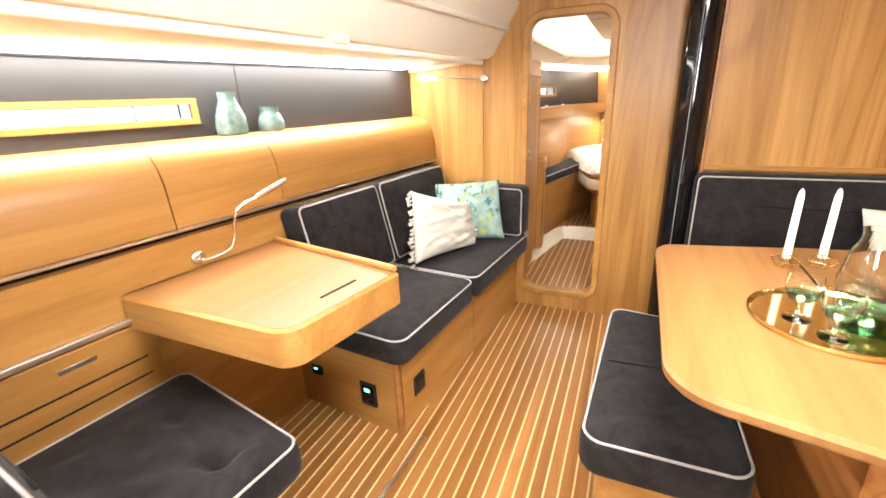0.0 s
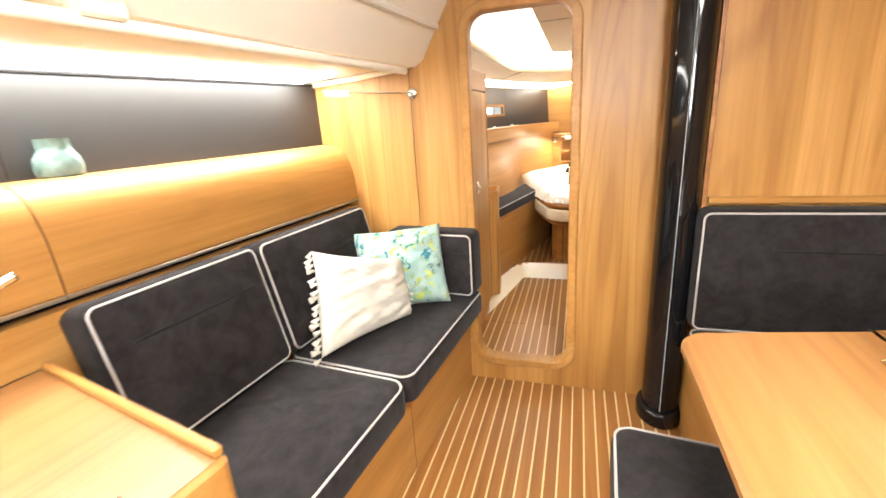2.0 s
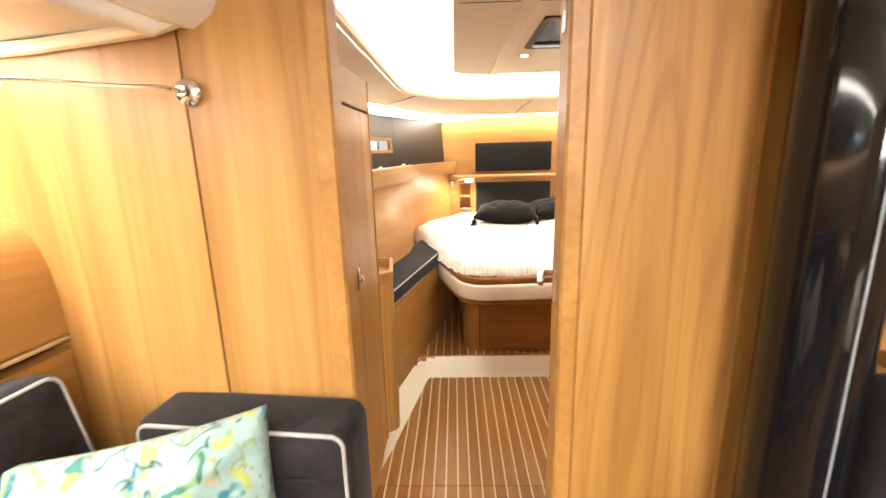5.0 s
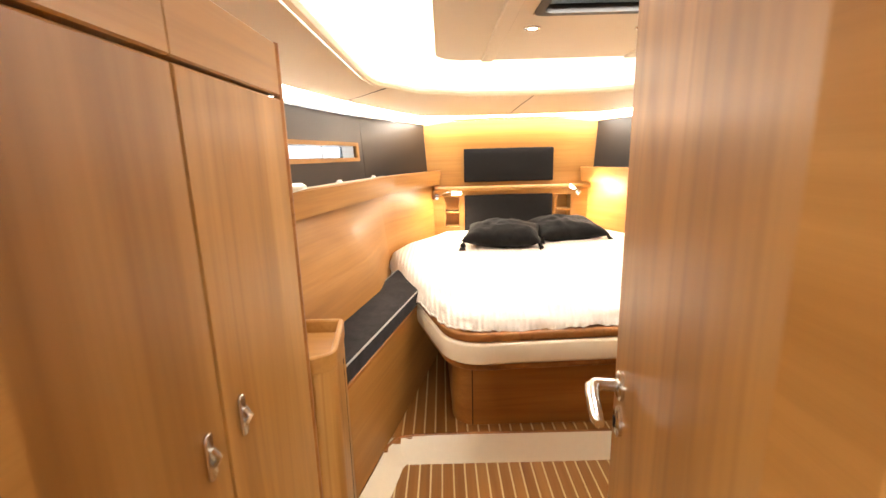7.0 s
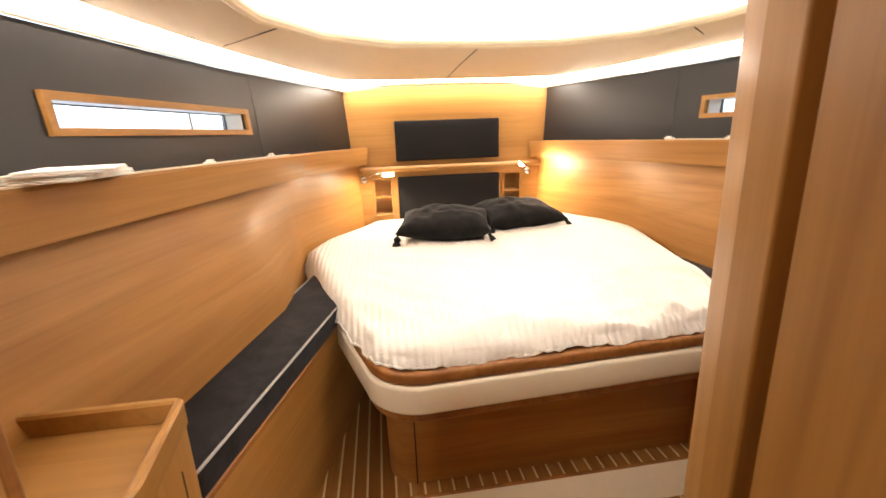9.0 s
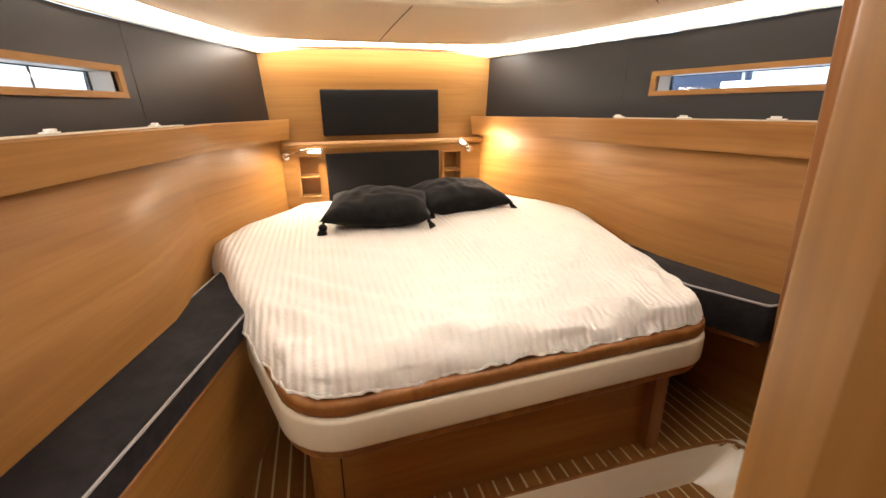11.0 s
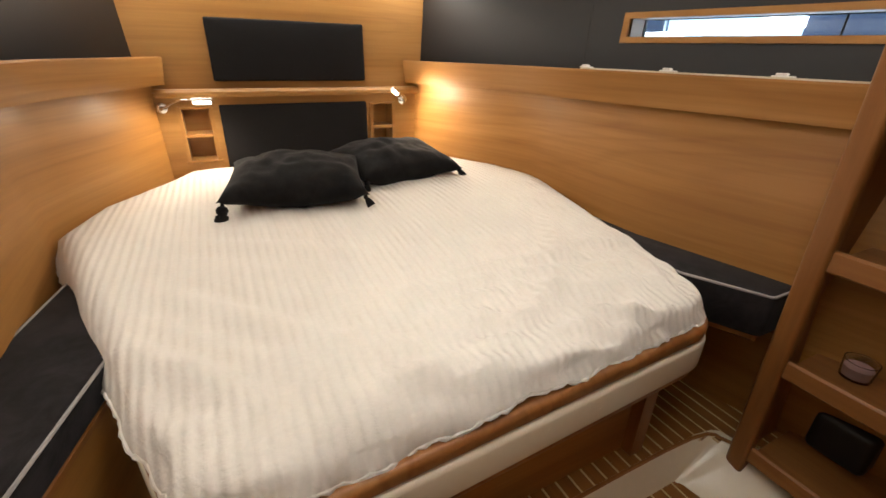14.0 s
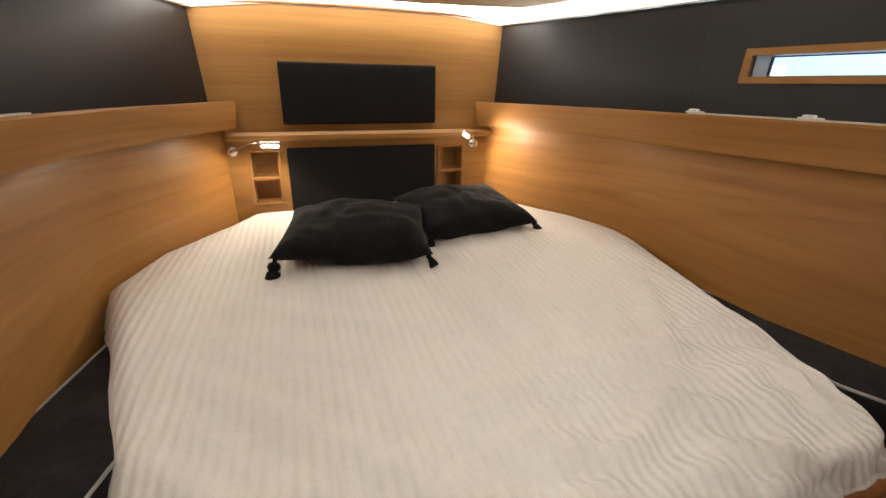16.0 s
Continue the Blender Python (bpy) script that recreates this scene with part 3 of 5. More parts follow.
for z0, z1, x0, x1, dy in ((1.098, 1.358, 0.0, 0.708, 0.0), (0.70, 0.996, 0.0, 0.704, -0.016)):
    bm = bmesh.new()
    pad(bm, rect(x0, x1, z0, z1, 0.008, 3), 0.0, 0.028, 0.008, 0.004, Matrix(((1, 0, 0, 0), (0, 0, -1, HEAD + dy - 0.001), (0, 1, 0, 0), (0, 0, 0, 1))))
    ob = thing("headboard_panel", "flat charcoal suede panel on the headboard", "upholstered panel", group="headboard panels")
    part("pad", bm, FLAT_SUEDE, ob)
    bm = bmesh.new()
    block(bm, x0 + 0.012, x1 - 0.012, HEAD + dy - 0.0005, HEAD + dy + 0.004, z0 + 0.012, z1 - 0.012, 0.001)
    part("backing_board", bm, GAP, ob)

# Overhead of the cabin.
outer = [Vector((hull(y, -1) - 0.012, y, 0)) for y in span(2.64, HEAD, 0.3)][:-1]
outer += [Vector((hull(HEAD, -1) + (hull(HEAD, 1) - hull(HEAD, -1)) * k / 6, HEAD - 0.001, 0)) for k in range(7)]
outer += [Vector((hull(y, 1) + 0.012, y, 0)) for y in span(2.64, HEAD, 0.3)[::-1][1:]]
na = len(span(2.64, HEAD, 0.3)) - 1


def recess(x0, x1, y1, r, y0=2.64):
    left = [Vector((x0, y0 + (y1 - r - y0) * k / (na - 1), 0)) for k in range(na)]
    arc = []
    for k in range(7):
        if k < 3:
            a = math.pi - (k + 0.5) / 3 * math.pi / 2
            arc.append(Vector((x0 + r + r * math.cos(a), y1 - r + r * math.sin(a), 0)))
        elif k == 3:
            arc.append(Vector(((x0 + x1) / 2, y1 + 0.004, 0)))
        else:
            a = math.pi / 2 - (k - 4 + 0.5) / 3 * math.pi / 2
            arc.append(Vector((x1 - r + r * math.cos(a), y1 - r + r * math.sin(a), 0)))
    right = [Vector((x1, y0 + (y1 - r - y0) * k / (na - 1), 0)) for k in range(na)][::-1]
    return left + arc + right


REC, INN = recess(-0.50, 1.24, 5.06, 0.66), recess(-0.17, 0.91, 4.74, 0.13)


def raise_to(pts, z):
    return [Vector((p.x, p.y, z(p) if callable(z) else z)) for p in pts]


edge_z = lambda p: 1.552 + (0.046 * max(0.0, 1 - ((p.x - C) / 0.66) ** 2) if p.y > HEAD - 0.01 else 0)
band = [o.lerp(r, 0.15) for o, r in zip(outer, REC)]
bm = bmesh.new()
loft(bm, [raise_to(band, lambda p: 1.596), raise_to([b.lerp(r, 0.5) for b, r in zip(band, REC)], 1.628), raise_to(REC, 1.65)], False)
structure("ceiling_cabin_side", bm, LINER, "beige vinyl overhead round the cabin")
bm = bmesh.new()
loft(bm, [raise_to(outer, lambda p: edge_z(p) + 0.006), raise_to(band, lambda p: 1.597)], False)
structure("trim_led_cove", bm, LED_CABIN, "glowing white strip light round the cabin")
bm = bmesh.new()
tube(bm, raise_to(outer, lambda p: edge_z(p) - 0.002), 0.006, seg=6)
structure("trim_cove_edge", bm, GELCOAT, "cream edge under the strip light")
bm = bmesh.new()
tube(bm, raise_to(REC, 1.655), 0.018, seg=8)
structure("trim_recess", bm, GELCOAT, "cream moulded edge of the ceiling recess")
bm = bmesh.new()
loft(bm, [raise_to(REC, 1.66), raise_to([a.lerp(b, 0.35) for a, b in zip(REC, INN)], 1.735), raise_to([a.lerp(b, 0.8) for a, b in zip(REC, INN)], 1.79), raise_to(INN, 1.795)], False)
structure("ceiling_cove", bm, COVE_GLOW, "white ceiling cove with a glow of its own for hidden strip light")
HX0, HX1, HY0, HY1 = 0.15, 0.67, 3.53, 4.05
bm = bmesh.new()
inner = [(p.x, p.y) for p in inset([Vector((p.x, p.y)) for p in INN], -0.02)]
sheet_with_holes(bm, inner, [[(HX0, HY0), (HX1, HY0), (HX1, HY1), (HX0, HY1)]], lambda u, v, w: Vector((u, v, 1.775 + w)), 0.02)
structure("ceiling_cabin", bm, LINER, "beige vinyl ceiling panel with a deck hatch")
bm = bmesh.new()
block(bm, -1.2, 2.0, 2.6, 6.0, 1.87, 1.92)
structure("ceiling_deck", bm, WHITE, "white underside of the deck")
bm = bmesh.new()
block(bm, 0.035, 0.095, 2.64, 4.735, 1.762, 1.776, 0.005)
block(bm, 0.745, 0.805, 2.64, 4.735, 1.762, 1.776, 0.005)
structure("trim_ceiling_batten", bm, LINER, "beige ceiling battens")
bm = bmesh.new()
for x0, x1, y, z in ((-0.17, 0.035, 3.35, 1.7735), (0.095, 0.745, 3.35, 1.7735)):
    block(bm, x0, x1, y, y + 0.004, z, z + 0.004, 0.001)
tube(bm, [(0.335, 5.79, 1.598), (0.36, 5.43, 1.627), (0.385, 5.08, 1.649)], 0.0025, seg=6)
tube(bm, [(-0.64, 4.74, 1.600), (-0.42, 4.68, 1.648)], 0.0025, seg=6)
tube(bm, [(1.38, 4.80, 1.600), (1.16, 4.68, 1.648)], 0.0025, seg=6)
structure("trim_ceiling_joint", bm, GAP, "fine joints between the ceiling panels")

# Cream moulding and step between the two floor levels of the cabin.
low = [(-0.545, 2.66), (-0.545, 3.2), (-0.49, 3.48), (-0.43, 3.78), (-0.385, 4.0), (-0.366, 4.062), (-0.30, 4.07), (0.2, 4.07), (C, 4.07)]
upp = [(-0.53, 2.66), (-0.53, 3.2), (-0.524, 3.48), (-0.518, 3.74), (-0.49, 3.91), (-0.43, 4.03), (-0.33, 4.095), (0.2, 4.10), (C, 4.10)]
low += [(2 * C - x, y) for x, y in low[-2::-1]]
upp += [(2 * C - x + 0.11 * min(1.0, max(0.0, (0.1 - x) / 0.4)), y) for x, y in upp[-2::-1]]


def eased(pts, n=4):
    """A smooth run of points through pts."""
    ends = [pts[0]] + pts + [pts[-1]]
    run = []
    for p, q, e, g in zip(ends, ends[1:], ends[2:], ends[3:]):
        p, q, e, g = (Vector(v) for v in (p, q, e, g))
        for k in range(n):
            f = k / n
            v = 0.5 * (2 * q + (e - p) * f + (2 * p - 5 * q + 4 * e - g) * f * f + (3 * q - p - 3 * e + g) * f ** 3)
            run.append((v.x, v.y))
    return run + [pts[-1]]


low, upp = eased(low), eased(upp)
uz = lambda p: 0.12 * min(1.0, max(0.02, (p[1] - 2.9) / 0.75))
bm = bmesh.new()
loft(bm, [[Vector((*p, 0.001)) for p in low], [Vector((a[0] * 0.75 + b[0] * 0.25, a[1] * 0.75 + b[1] * 0.25, 0.022)) for a, b in zip(low, upp)], [Vector((a[0] * 0.1 + b[0] * 0.9, a[1] * 0.1 + b[1] * 0.9, max(0.024, uz(b) - 0.006))) for a, b in zip(low, upp)], [Vector((*p, max(0.026, uz(p) + 0.001))) for p in upp], [Vector((p[0] + (0.03 if p[0] > 1.1 else -0.03 if p[0] < -0.4 else 0), p[1] + (0.012 if p[1] > 4.05 else 0), max(0.026, uz(p) + 0.001))) for p in upp]], False)
structure("trim_floor_moulding", bm, GELCOAT, "cream moulded step round the lower floor", 50)
bm = bmesh.new()
tube(bm, [Vector((p[0], p[1] + 0.006, uz(p) + 0.002)) for p in upp if p[1] > 3.8], 0.0065, seg=6)
structure("trim_step_edge", bm, WOOD_DARK, "dark wooden edge of the step")

bm = bmesh.new()
block(bm, -0.663, -0.648, -1.6, 1.228, 0.0006, 0.004, 0.001, Matrix.Translation((0.07, 0, 0)) @ Matrix.Rotation(radians(-3.3), 4, "Z"))
structure("trim_floor_joint", bm, ALUMINIUM, "thin aluminium joint strip in the saloon floor")

# ---- mast post ----
post = thing("mast_post", "glossy black oval mast post on a black foot", "mast post", pose(0.401, 2.468, 0))
oval = [Vector((0.071 * math.cos(k * math.tau / 32), 0.088 * math.sin(k * math.tau / 32))) for k in range(32)]
bm = bmesh.new()
slab(bm, oval, 0.0, 1.90, 0.004)
part("tube", bm, BLACK_GLOSS, post)
bm = bmesh.new()
pad(bm, [p * 1.3 for p in oval], 0.0, 0.075, 0.02)
part("foot", bm, BLACK_GLOSS, post)
bm = bmesh.new()
for a in (-1.75,):
    q = Vector((0.0725 * math.cos(a), 0.0895 * math.sin(a), 0))
    tube(bm, [q + Vector((0, 0, 0.08)), q + Vector((0, 0, 1.89))], 0.0015, seg=6)
part("seam", bm, STEEL, post, "thin silver seam")

# ---- cabin door, standing open ----
door = thing("door_1", "open teak veneered cabin door with a chrome lever handle", "door", pose(0.024, 2.657, 0.150, 0, 0, -13.0))
bm = bmesh.new()
slab(bm, rect(0.0, 0.553, 0.0, 1.545, 0.07, 6), 0.0, 0.034, 0.006, Matrix(((0, 0, 1, 0), (1, 0, 0, 0), (0, 1, 0, 0), (0, 0, 0, 1))))
leaf = part("leaf", bm, WOOD_Z, door)
HY = 0.478
bm = bmesh.new()
tube(bm, [(-0.002, HY, 0.760), (-0.036, HY, 0.760), (-0.046, HY - 0.003, 0.760), (-0.052, HY - 0.012, 0.760), (-0.054, HY - 0.04, 0.759), (-0.053, HY - 0.10, 0.755), (-0.050, HY - 0.112, 0.754)], [0.011, 0.011, 0.0115, 0.012, 0.012, 0.011, 0.008], seg=12)
part("lever_handle", bm, CHROME, leaf, "brushed chrome lever handle")
for z in (0.760, 0.690):
    bm = bmesh.new()
    lathe(bm, [(0.026, 0), (0.026, 0.006), (0.02, 0.009)], 24, Matrix(((0, 0, -1, 0), (0, 1, 0, HY), (1, 0, 0, z), (0, 0, 0, 1))))
    part("rosette", bm, CHROME, leaf, "round chrome rosette")
bm = bmesh.new()
block(bm, -0.0115, -0.0095, HY - 0.004, HY + 0.004, 0.680, 0.699, 0.0005)
part("keyhole", bm, GAP, leaf, "dark keyhole")
for z in (0.115, 0.845, 1.350):
    bm = bmesh.new()
    block(bm, -0.014, -0.002, -0.042, -0.006, z, z + 0.075, 0.001)
    tube(bm, [(-0.008, -0.002, z - 0.004), (-0.008, -0.002, z + 0.079)], 0.006, seg=10)
    part("hinge", bm, CHROME, leaf, "chrome butt hinge")
bm = bmesh.new()
block(bm, 0.005, 0.029, 0.5515, 0.5545, 0.64, 0.82, 0.001)
part("lock_plate", bm, CHROME, leaf, "chrome lock plate")

# Corner post of the joinery that the open door stands in line with.
post = thing("corner_post", "rounded solid teak corner post beside the open cabin door", "post", pose(0.189, 3.232, 0.0, 0, 0, -21.0))
bm = bmesh.new()
slab(bm, rounded([Vector(p) for p in ((0.004, 0.034), (0.09, 0.034), (0.09, 0.168), (0.012, 0.176), (-0.001, 0.090))], [0.004, 0.004, 0.02, 0.018, 0.012], 5), 0.0, 1.775, 0.003)
part("stile", bm, WOOD_Z, post)
# Dark block set back in the gap, so the groove's shade is in its colour.
blocks("rebate", WOOD_DARK, post, (0.030, 0.085, -0.022, 0.033, 0.0, 1.77), label="darker cherry set back in the gap, its shade in the colour")

# ---- things of the saloon, port side ----


def seat_cushion(name, label, outline, z0, z1, m, r=0.03, dome=0.012, group="", crease=(), dents=()):
    ob = thing(name, label, "cushion", m @ Matrix.Translation((0, 0, z0)), group)
    bm = bmesh.new()
    if dents:
        outline = [p.lerp(q, k / n) for p, q in zip(outline, outline[1:] + outline[:1]) for n in [max(1, round((q - p).length / 0.02))] for k in range(n)]
    pad(bm, outline, 0.0, z1 - z0, r, dome, EYE4, dents)
    part("pad", bm, NAVY, ob)
    bm = bmesh.new()
    tube(bm, at(inset(outline, r * 0.25), z1 - z0 - r * 0.25), 0.0038, True, 6)
    part("piping", bm, PIPING, ob, "pale grey piping")
    for pts in crease:
        bm = bmesh.new()
        tube(bm, pts, 0.003, False, 6)
        part("crease", bm, BLACK_FABRIC, ob, "stitched crease")
    return ob


def back_cushion(label, width, height, thick, m, group=""):
    """Stands on its lower edge: local x along, z up, y the thickness; its face looks along -y."""
    ob = thing("back_cushion", label, "cushion", m, group)
    flat = Matrix(((1, 0, 0, 0), (0, 0, -1, 0), (0, 1, 0, 0), (0, 0, 0, 1)))
    out = rect(0, width, 0, height, 0.035, 4)
    bm = bmesh.new()
    pad(bm, out, 0.0, thick, 0.03, 0.012, flat)
    part("pad", bm, NAVY, ob)
    bm = bmesh.new()
    tube(bm, [flat @ p for p in at(inset(out, 0.012), thick - 0.006)], 0.0038, True, 6)
    part("piping", bm, PIPING, ob, "pale grey piping")
    bm = bmesh.new()
    tube(bm, [(width * (0.14 + 0.72 * k / 8), -thick - 0.008, height * 0.70 - 0.004 * math.sin(k / 8 * math.pi)) for k in range(9)], 0.0036, False, 6)
    part("crease", bm, BLACK_FABRIC, ob, "stitched crease")
    return ob


settee = thing("settee_base", "teak veneered settee base along the hull", "settee", S)
blocks("front_panel", WOOD_Y, settee, (-0.02, 0.0, -1.37, -0.02, 0.0, 0.375))
blocks("end_panel", WOOD_X, settee, (-0.62, -0.022, -1.40, -1.38, 0.0, 0.375))
bm = bmesh.new()
tube(bm, [(-0.014, -1.386, 0.0), (-0.014, -1.386, 0.375)], 0.016, seg=12)
part("corner_post", bm, WOOD_DARK, settee, "rounded solid wood corner")
blocks("seat_board", WOOD_Y, settee, (-0.62, -0.0, -1.40, -0.02, 0.376, 0.388))
blocks("front_joint", GAP, settee, (0.0002, 0.0008, -0.70, -0.699, 0.01, 0.37), bevel=0.0)


def power_socket(name, label, m, w, h, lit):
    ob = thing(name, label, "socket", m, "settee sockets")
    bm = bmesh.new()
    pad(bm, rect(-w / 2, w / 2, -h / 2, h / 2, 0.01, 4), 0.0, 0.008, 0.003)
    part("plate", bm, BLACK, ob)
    bm = bmesh.new()
    pad(bm, rect(-w * 0.36, w * 0.36, -h * 0.36, h * 0.36, 0.006, 3), 0.0082, 0.011, 0.001)
    part("insert", bm, BLACK_GLOSS, ob)
    if lit:
        bm = bmesh.new()
        pad(bm, rect(-w * 0.15, w * 0.15, h * 0.15, h * 0.27, 0.003, 3), 0.0112, 0.014, 0.001)
        part("indicator", bm, GREEN_LED, ob, "glowing green indicator")
    return ob


END = Matrix(((1, 0, 0, 0), (0, 0, -1, -1.4015), (0, 1, 0, 0), (0, 0, 0, 1)))
power_socket("panel_switch", "black electrical panel with a green light on the settee end", S @ END @ pose(-0.155, 0.16, 0), 0.085, 0.115, True)
power_socket("small_socket", "small black socket with a green light on the settee end", S @ END @ pose(-0.44, 0.195, 0), 0.065, 0.05, True)
power_socket("front_socket", "black socket on the settee front", S @ Matrix(((0, 0, 1, 0.0005), (1, 0, 0, 0), (0, 1, 0, 0), (0, 0, 0, 1))) @ pose(-1.255, 0.17, 0), 0.085, 0.095, False)

seat_cushion("seat_cushion", "charcoal suede seat cushion with pale piping on the settee", rect(-0.43, 0.085, -1.475, -0.835, 0.06, 5), 0.389, 0.505, S, group="settee seat cushions")
seat_cushion("seat_cushion", "charcoal suede seat cushion with pale piping on the settee", rect(-0.43, 0.085, -0.828, -0.045, 0.05, 5), 0.389, 0.505, S, group="settee seat cushions")
for u0, w in ((-1.385, 0.525), (-0.853, 0.66)):
    m = S @ Matrix.Translation((-0.475, u0, 0.505)) @ Matrix(((0, -1, 0, 0), (1, 0, 0, 0), (0, 0, 1, 0), (0, 0, 0, 1))) @ Matrix.Rotation(radians(-13), 4, "X")
    back_cushion("charcoal suede back cushion with pale piping, leaning on the settee back", w, 0.415, 0.13, m, "settee back cushions")
m = S @ Matrix.Translation((-0.36, -0.035, 0.505))
back_cushion("short charcoal suede bolster with pale piping against the bulkhead", 0.44, 0.305, 0.135, m)

# Panelling behind the settee, lockers above it.
bm = bmesh.new()
loft(bm, [[sp(d, u, z) for d, z in ((-0.545, 0.0), (-0.545, 0.915), (-0.60, 0.915), (-0.60, 0.0))] for u in (-4.4, -2.0, -0.002)])
structure("wall_port_panel", bm, WOOD_Y, "teak veneered panel behind the settee")
bm = bmesh.new()
loft(bm, [[sp(d, u, z) for d, z in ((-0.585, 0.916), (-0.585, 0.945), (-0.66, 0.945), (-0.66, 0.916))] for u in (-4.4, -0.002)])
structure("trim_shadow_gap", bm, GAP, "black gap under the lockers")
PROFILE = [(-0.60, 0.946), (-0.548, 0.946), (-0.543, 0.952), (-0.545, 1.02), (-0.552, 1.09), (-0.566, 1.14), (-0.590, 1.178), (-0.622, 1.202), (-0.66, 1.212), (-0.70, 1.214), (-0.70, 1.19), (-0.62, 1.17)]
for u0, u1 in ((-4.2, -3.1), (-3.097, -2.45), (-2.447, -1.797), (-1.794, -1.352), (-1.349, -0.003)):
    lk = thing("wall_locker", "curved teak locker door with an aluminium grip strip", "locker", S @ Matrix.Translation((0, u0, 0.946)), "lockers above the settee")
    bm = bmesh.new()
    n = 6
    loft(bm, [[Vector((d, (u1 - u0 - 0.001) * k / n, z - 0.946)) for d, z in PROFILE] for k in range(n + 1)])
    part("door", bm, WOOD_Y, lk)
    blocks("grip_strip", ALUMINIUM, lk, (-0.575, -0.541, 0.0, u1 - u0 - 0.001, -0.010, -0.0005), label="aluminium grip strip", bevel=0.002)
bm = bmesh.new()
loft(bm, [[sp(-0.695, u, 1.19), sp(-0.695, u, 1.212), sp(dark_d(u) - 0.02, u, 1.212), sp(dark_d(u) - 0.02, u, 1.19)] for u in US])
structure("trim_locker_top", bm, WOOD_Y, "wooden top of the lockers")

# Window frames.


def slim_window(name, label, place, w, h, depth, bars):
    """A slim window: place(a, b, c) lays along, up and outwards."""
    ob = thing(name, label, "window")
    ob["kind"] = "structure"

    def ring(bm, o0, o1, c0, c1):
        loops = []
        for o, c in ((o1, c1), (o1, c0), (o0, c0), (o0, c1), (o1, c1)):
            loops.append([place(p.x, p.y, c) for p in rect(-o, w + o, -o, h + o, 0.0, 2)])
        loft(bm, loops, True, False)
        bmesh.ops.remove_doubles(bm, verts=bm.verts, dist=1e-6)
    bm = bmesh.new()
    ring(bm, 0.020, 0.0, -0.012, 0.01)
    part("window_frame", bm, WOOD_Y, ob, "solid wood frame")
    bm = bmesh.new()
    ring(bm, 0.003, -0.0005, 0.010, depth)
    part("reveal", bm, WHITE, ob, "white window reveal")
    bm = bmesh.new()
    ring(bm, 0.004, -0.004, depth - 0.012, depth - 0.004)
    part("gasket", bm, BLACK, ob, "black rubber gasket")
    bm = bmesh.new()
    for a in bars:
        tube(bm, [place(a, 0.0, depth - 0.01), place(a, h, depth - 0.01)], 0.0035, seg=6)
    if bars:
        part("bar", bm, BLACK, ob)
    bm = bmesh.new()
    loft(bm, [[place(a, b, c) for a, b, c in ((0, 0, depth - 0.008), (w, 0, depth - 0.008), (w, h, depth - 0.008), (0, h, depth - 0.008))], [place(a, b, c) for a, b, c in ((0, 0, depth - 0.004), (w, 0, depth - 0.004), (w, h, depth - 0.004), (0, h, depth - 0.004))]])
    pane = part("pane", bm, PANE, ob, "clear pane")
    pane.visible_shadow = False
    return ob


slim_window("window_1", "slim hull window in a wooden frame", lambda a, b, c: sp(dark_d(WU0 + a) - c, WU0 + a, WZ0 + b), WU1 - WU0, WZ1 - WZ0, 0.085, (WU1 - WU0 - 0.16,))
for side, nm in ((-1, "window_2"), (1, "window_3")):
    y0, y1, z0, z1 = WIN[side]
    if side < 0:
        lay_pane = lambda a, b, c: Vector((hull(WIN[-1][0] + a, -1) - (WIN[-1][2] + b - 1.2) * 0.06 - c, WIN[-1][0] + a, WIN[-1][2] + b))
    else:
        lay_pane = lambda a, b, c: Vector((hull(WIN[1][0] + a, 1) + (WIN[1][2] + b - 1.2) * 0.06 + c, WIN[1][0] + a, WIN[1][2] + b))
    slim_window(nm, "slim hull window in a wooden frame", lay_pane, y1 - y0, z1 - z0, 0.085, (y1 - y0 - 0.21,) if side < 0 else (0.3,))

# Grab rail under the side deck.
rail = thing("grab_rail", "long beige grab rail under the side deck", "grab rail", S)
bm = bmesh.new()
tube(bm, [(-0.19, u, 1.500) for u in (-4.3, -3, -2, -1, -0.16)] + [(-0.19, -0.15, 1.500)], 0.014, seg=12)
part("rail", bm, CREAM, rail)
for u in (-4.0, -2.7, -1.33):
    blocks("bracket", GELCOAT, rail, (-0.215, -0.165, u - 0.04, u + 0.04, 1.503, 1.536), label="cream rail bracket", bevel=0.006)

# Vases on the locker top.


def vase(label, where, profile):
    ob = thing("vase", label, "vase", Matrix.Translation(where), "vases on the locker")
    bm = bmesh.new()
    lathe(bm, profile + [(r - 0.006, z) for r, z in profile[::-1]][:-1] + [(profile[0][0] - 0.006, 0.008)], 32)
    part("body", bm, CERAMIC, ob)
    return ob


vase("tall pale green glazed vase with an embossed belly", sp(-0.735, -1.385, 1.2135), [(0.052, 0.0), (0.060, 0.005), (0.061, 0.03), (0.056, 0.075), (0.047, 0.098), (0.037, 0.12), (0.034, 0.135), (0.036, 0.160), (0.037, 0.163)])
vase("short pale green glazed vase with an embossed belly", sp(-0.735, -1.19, 1.2135), [(0.047, 0.0), (0.054, 0.005), (0.056, 0.025), (0.053, 0.05), (0.043, 0.066), (0.039, 0.075), (0.042, 0.099), (0.043, 0.101)])

# Chart table.
nav = thing("chart_table", "teak chart table with a raised edge, fixed beside the settee", "chart table", S @ Matrix.Translation((0, 0, 0.0)))
out = rounded([Vector(p) for p in ((-0.543, -2.005), (0.095, -1.945), (0.125, -1.50), (-0.543, -1.43))], [0.002, 0.07, 0.02, 0.002], 8)
bm = bmesh.new()
slab(bm, out, 0.685, 0.799, 0.008)
part("case", bm, WOOD_X, nav)
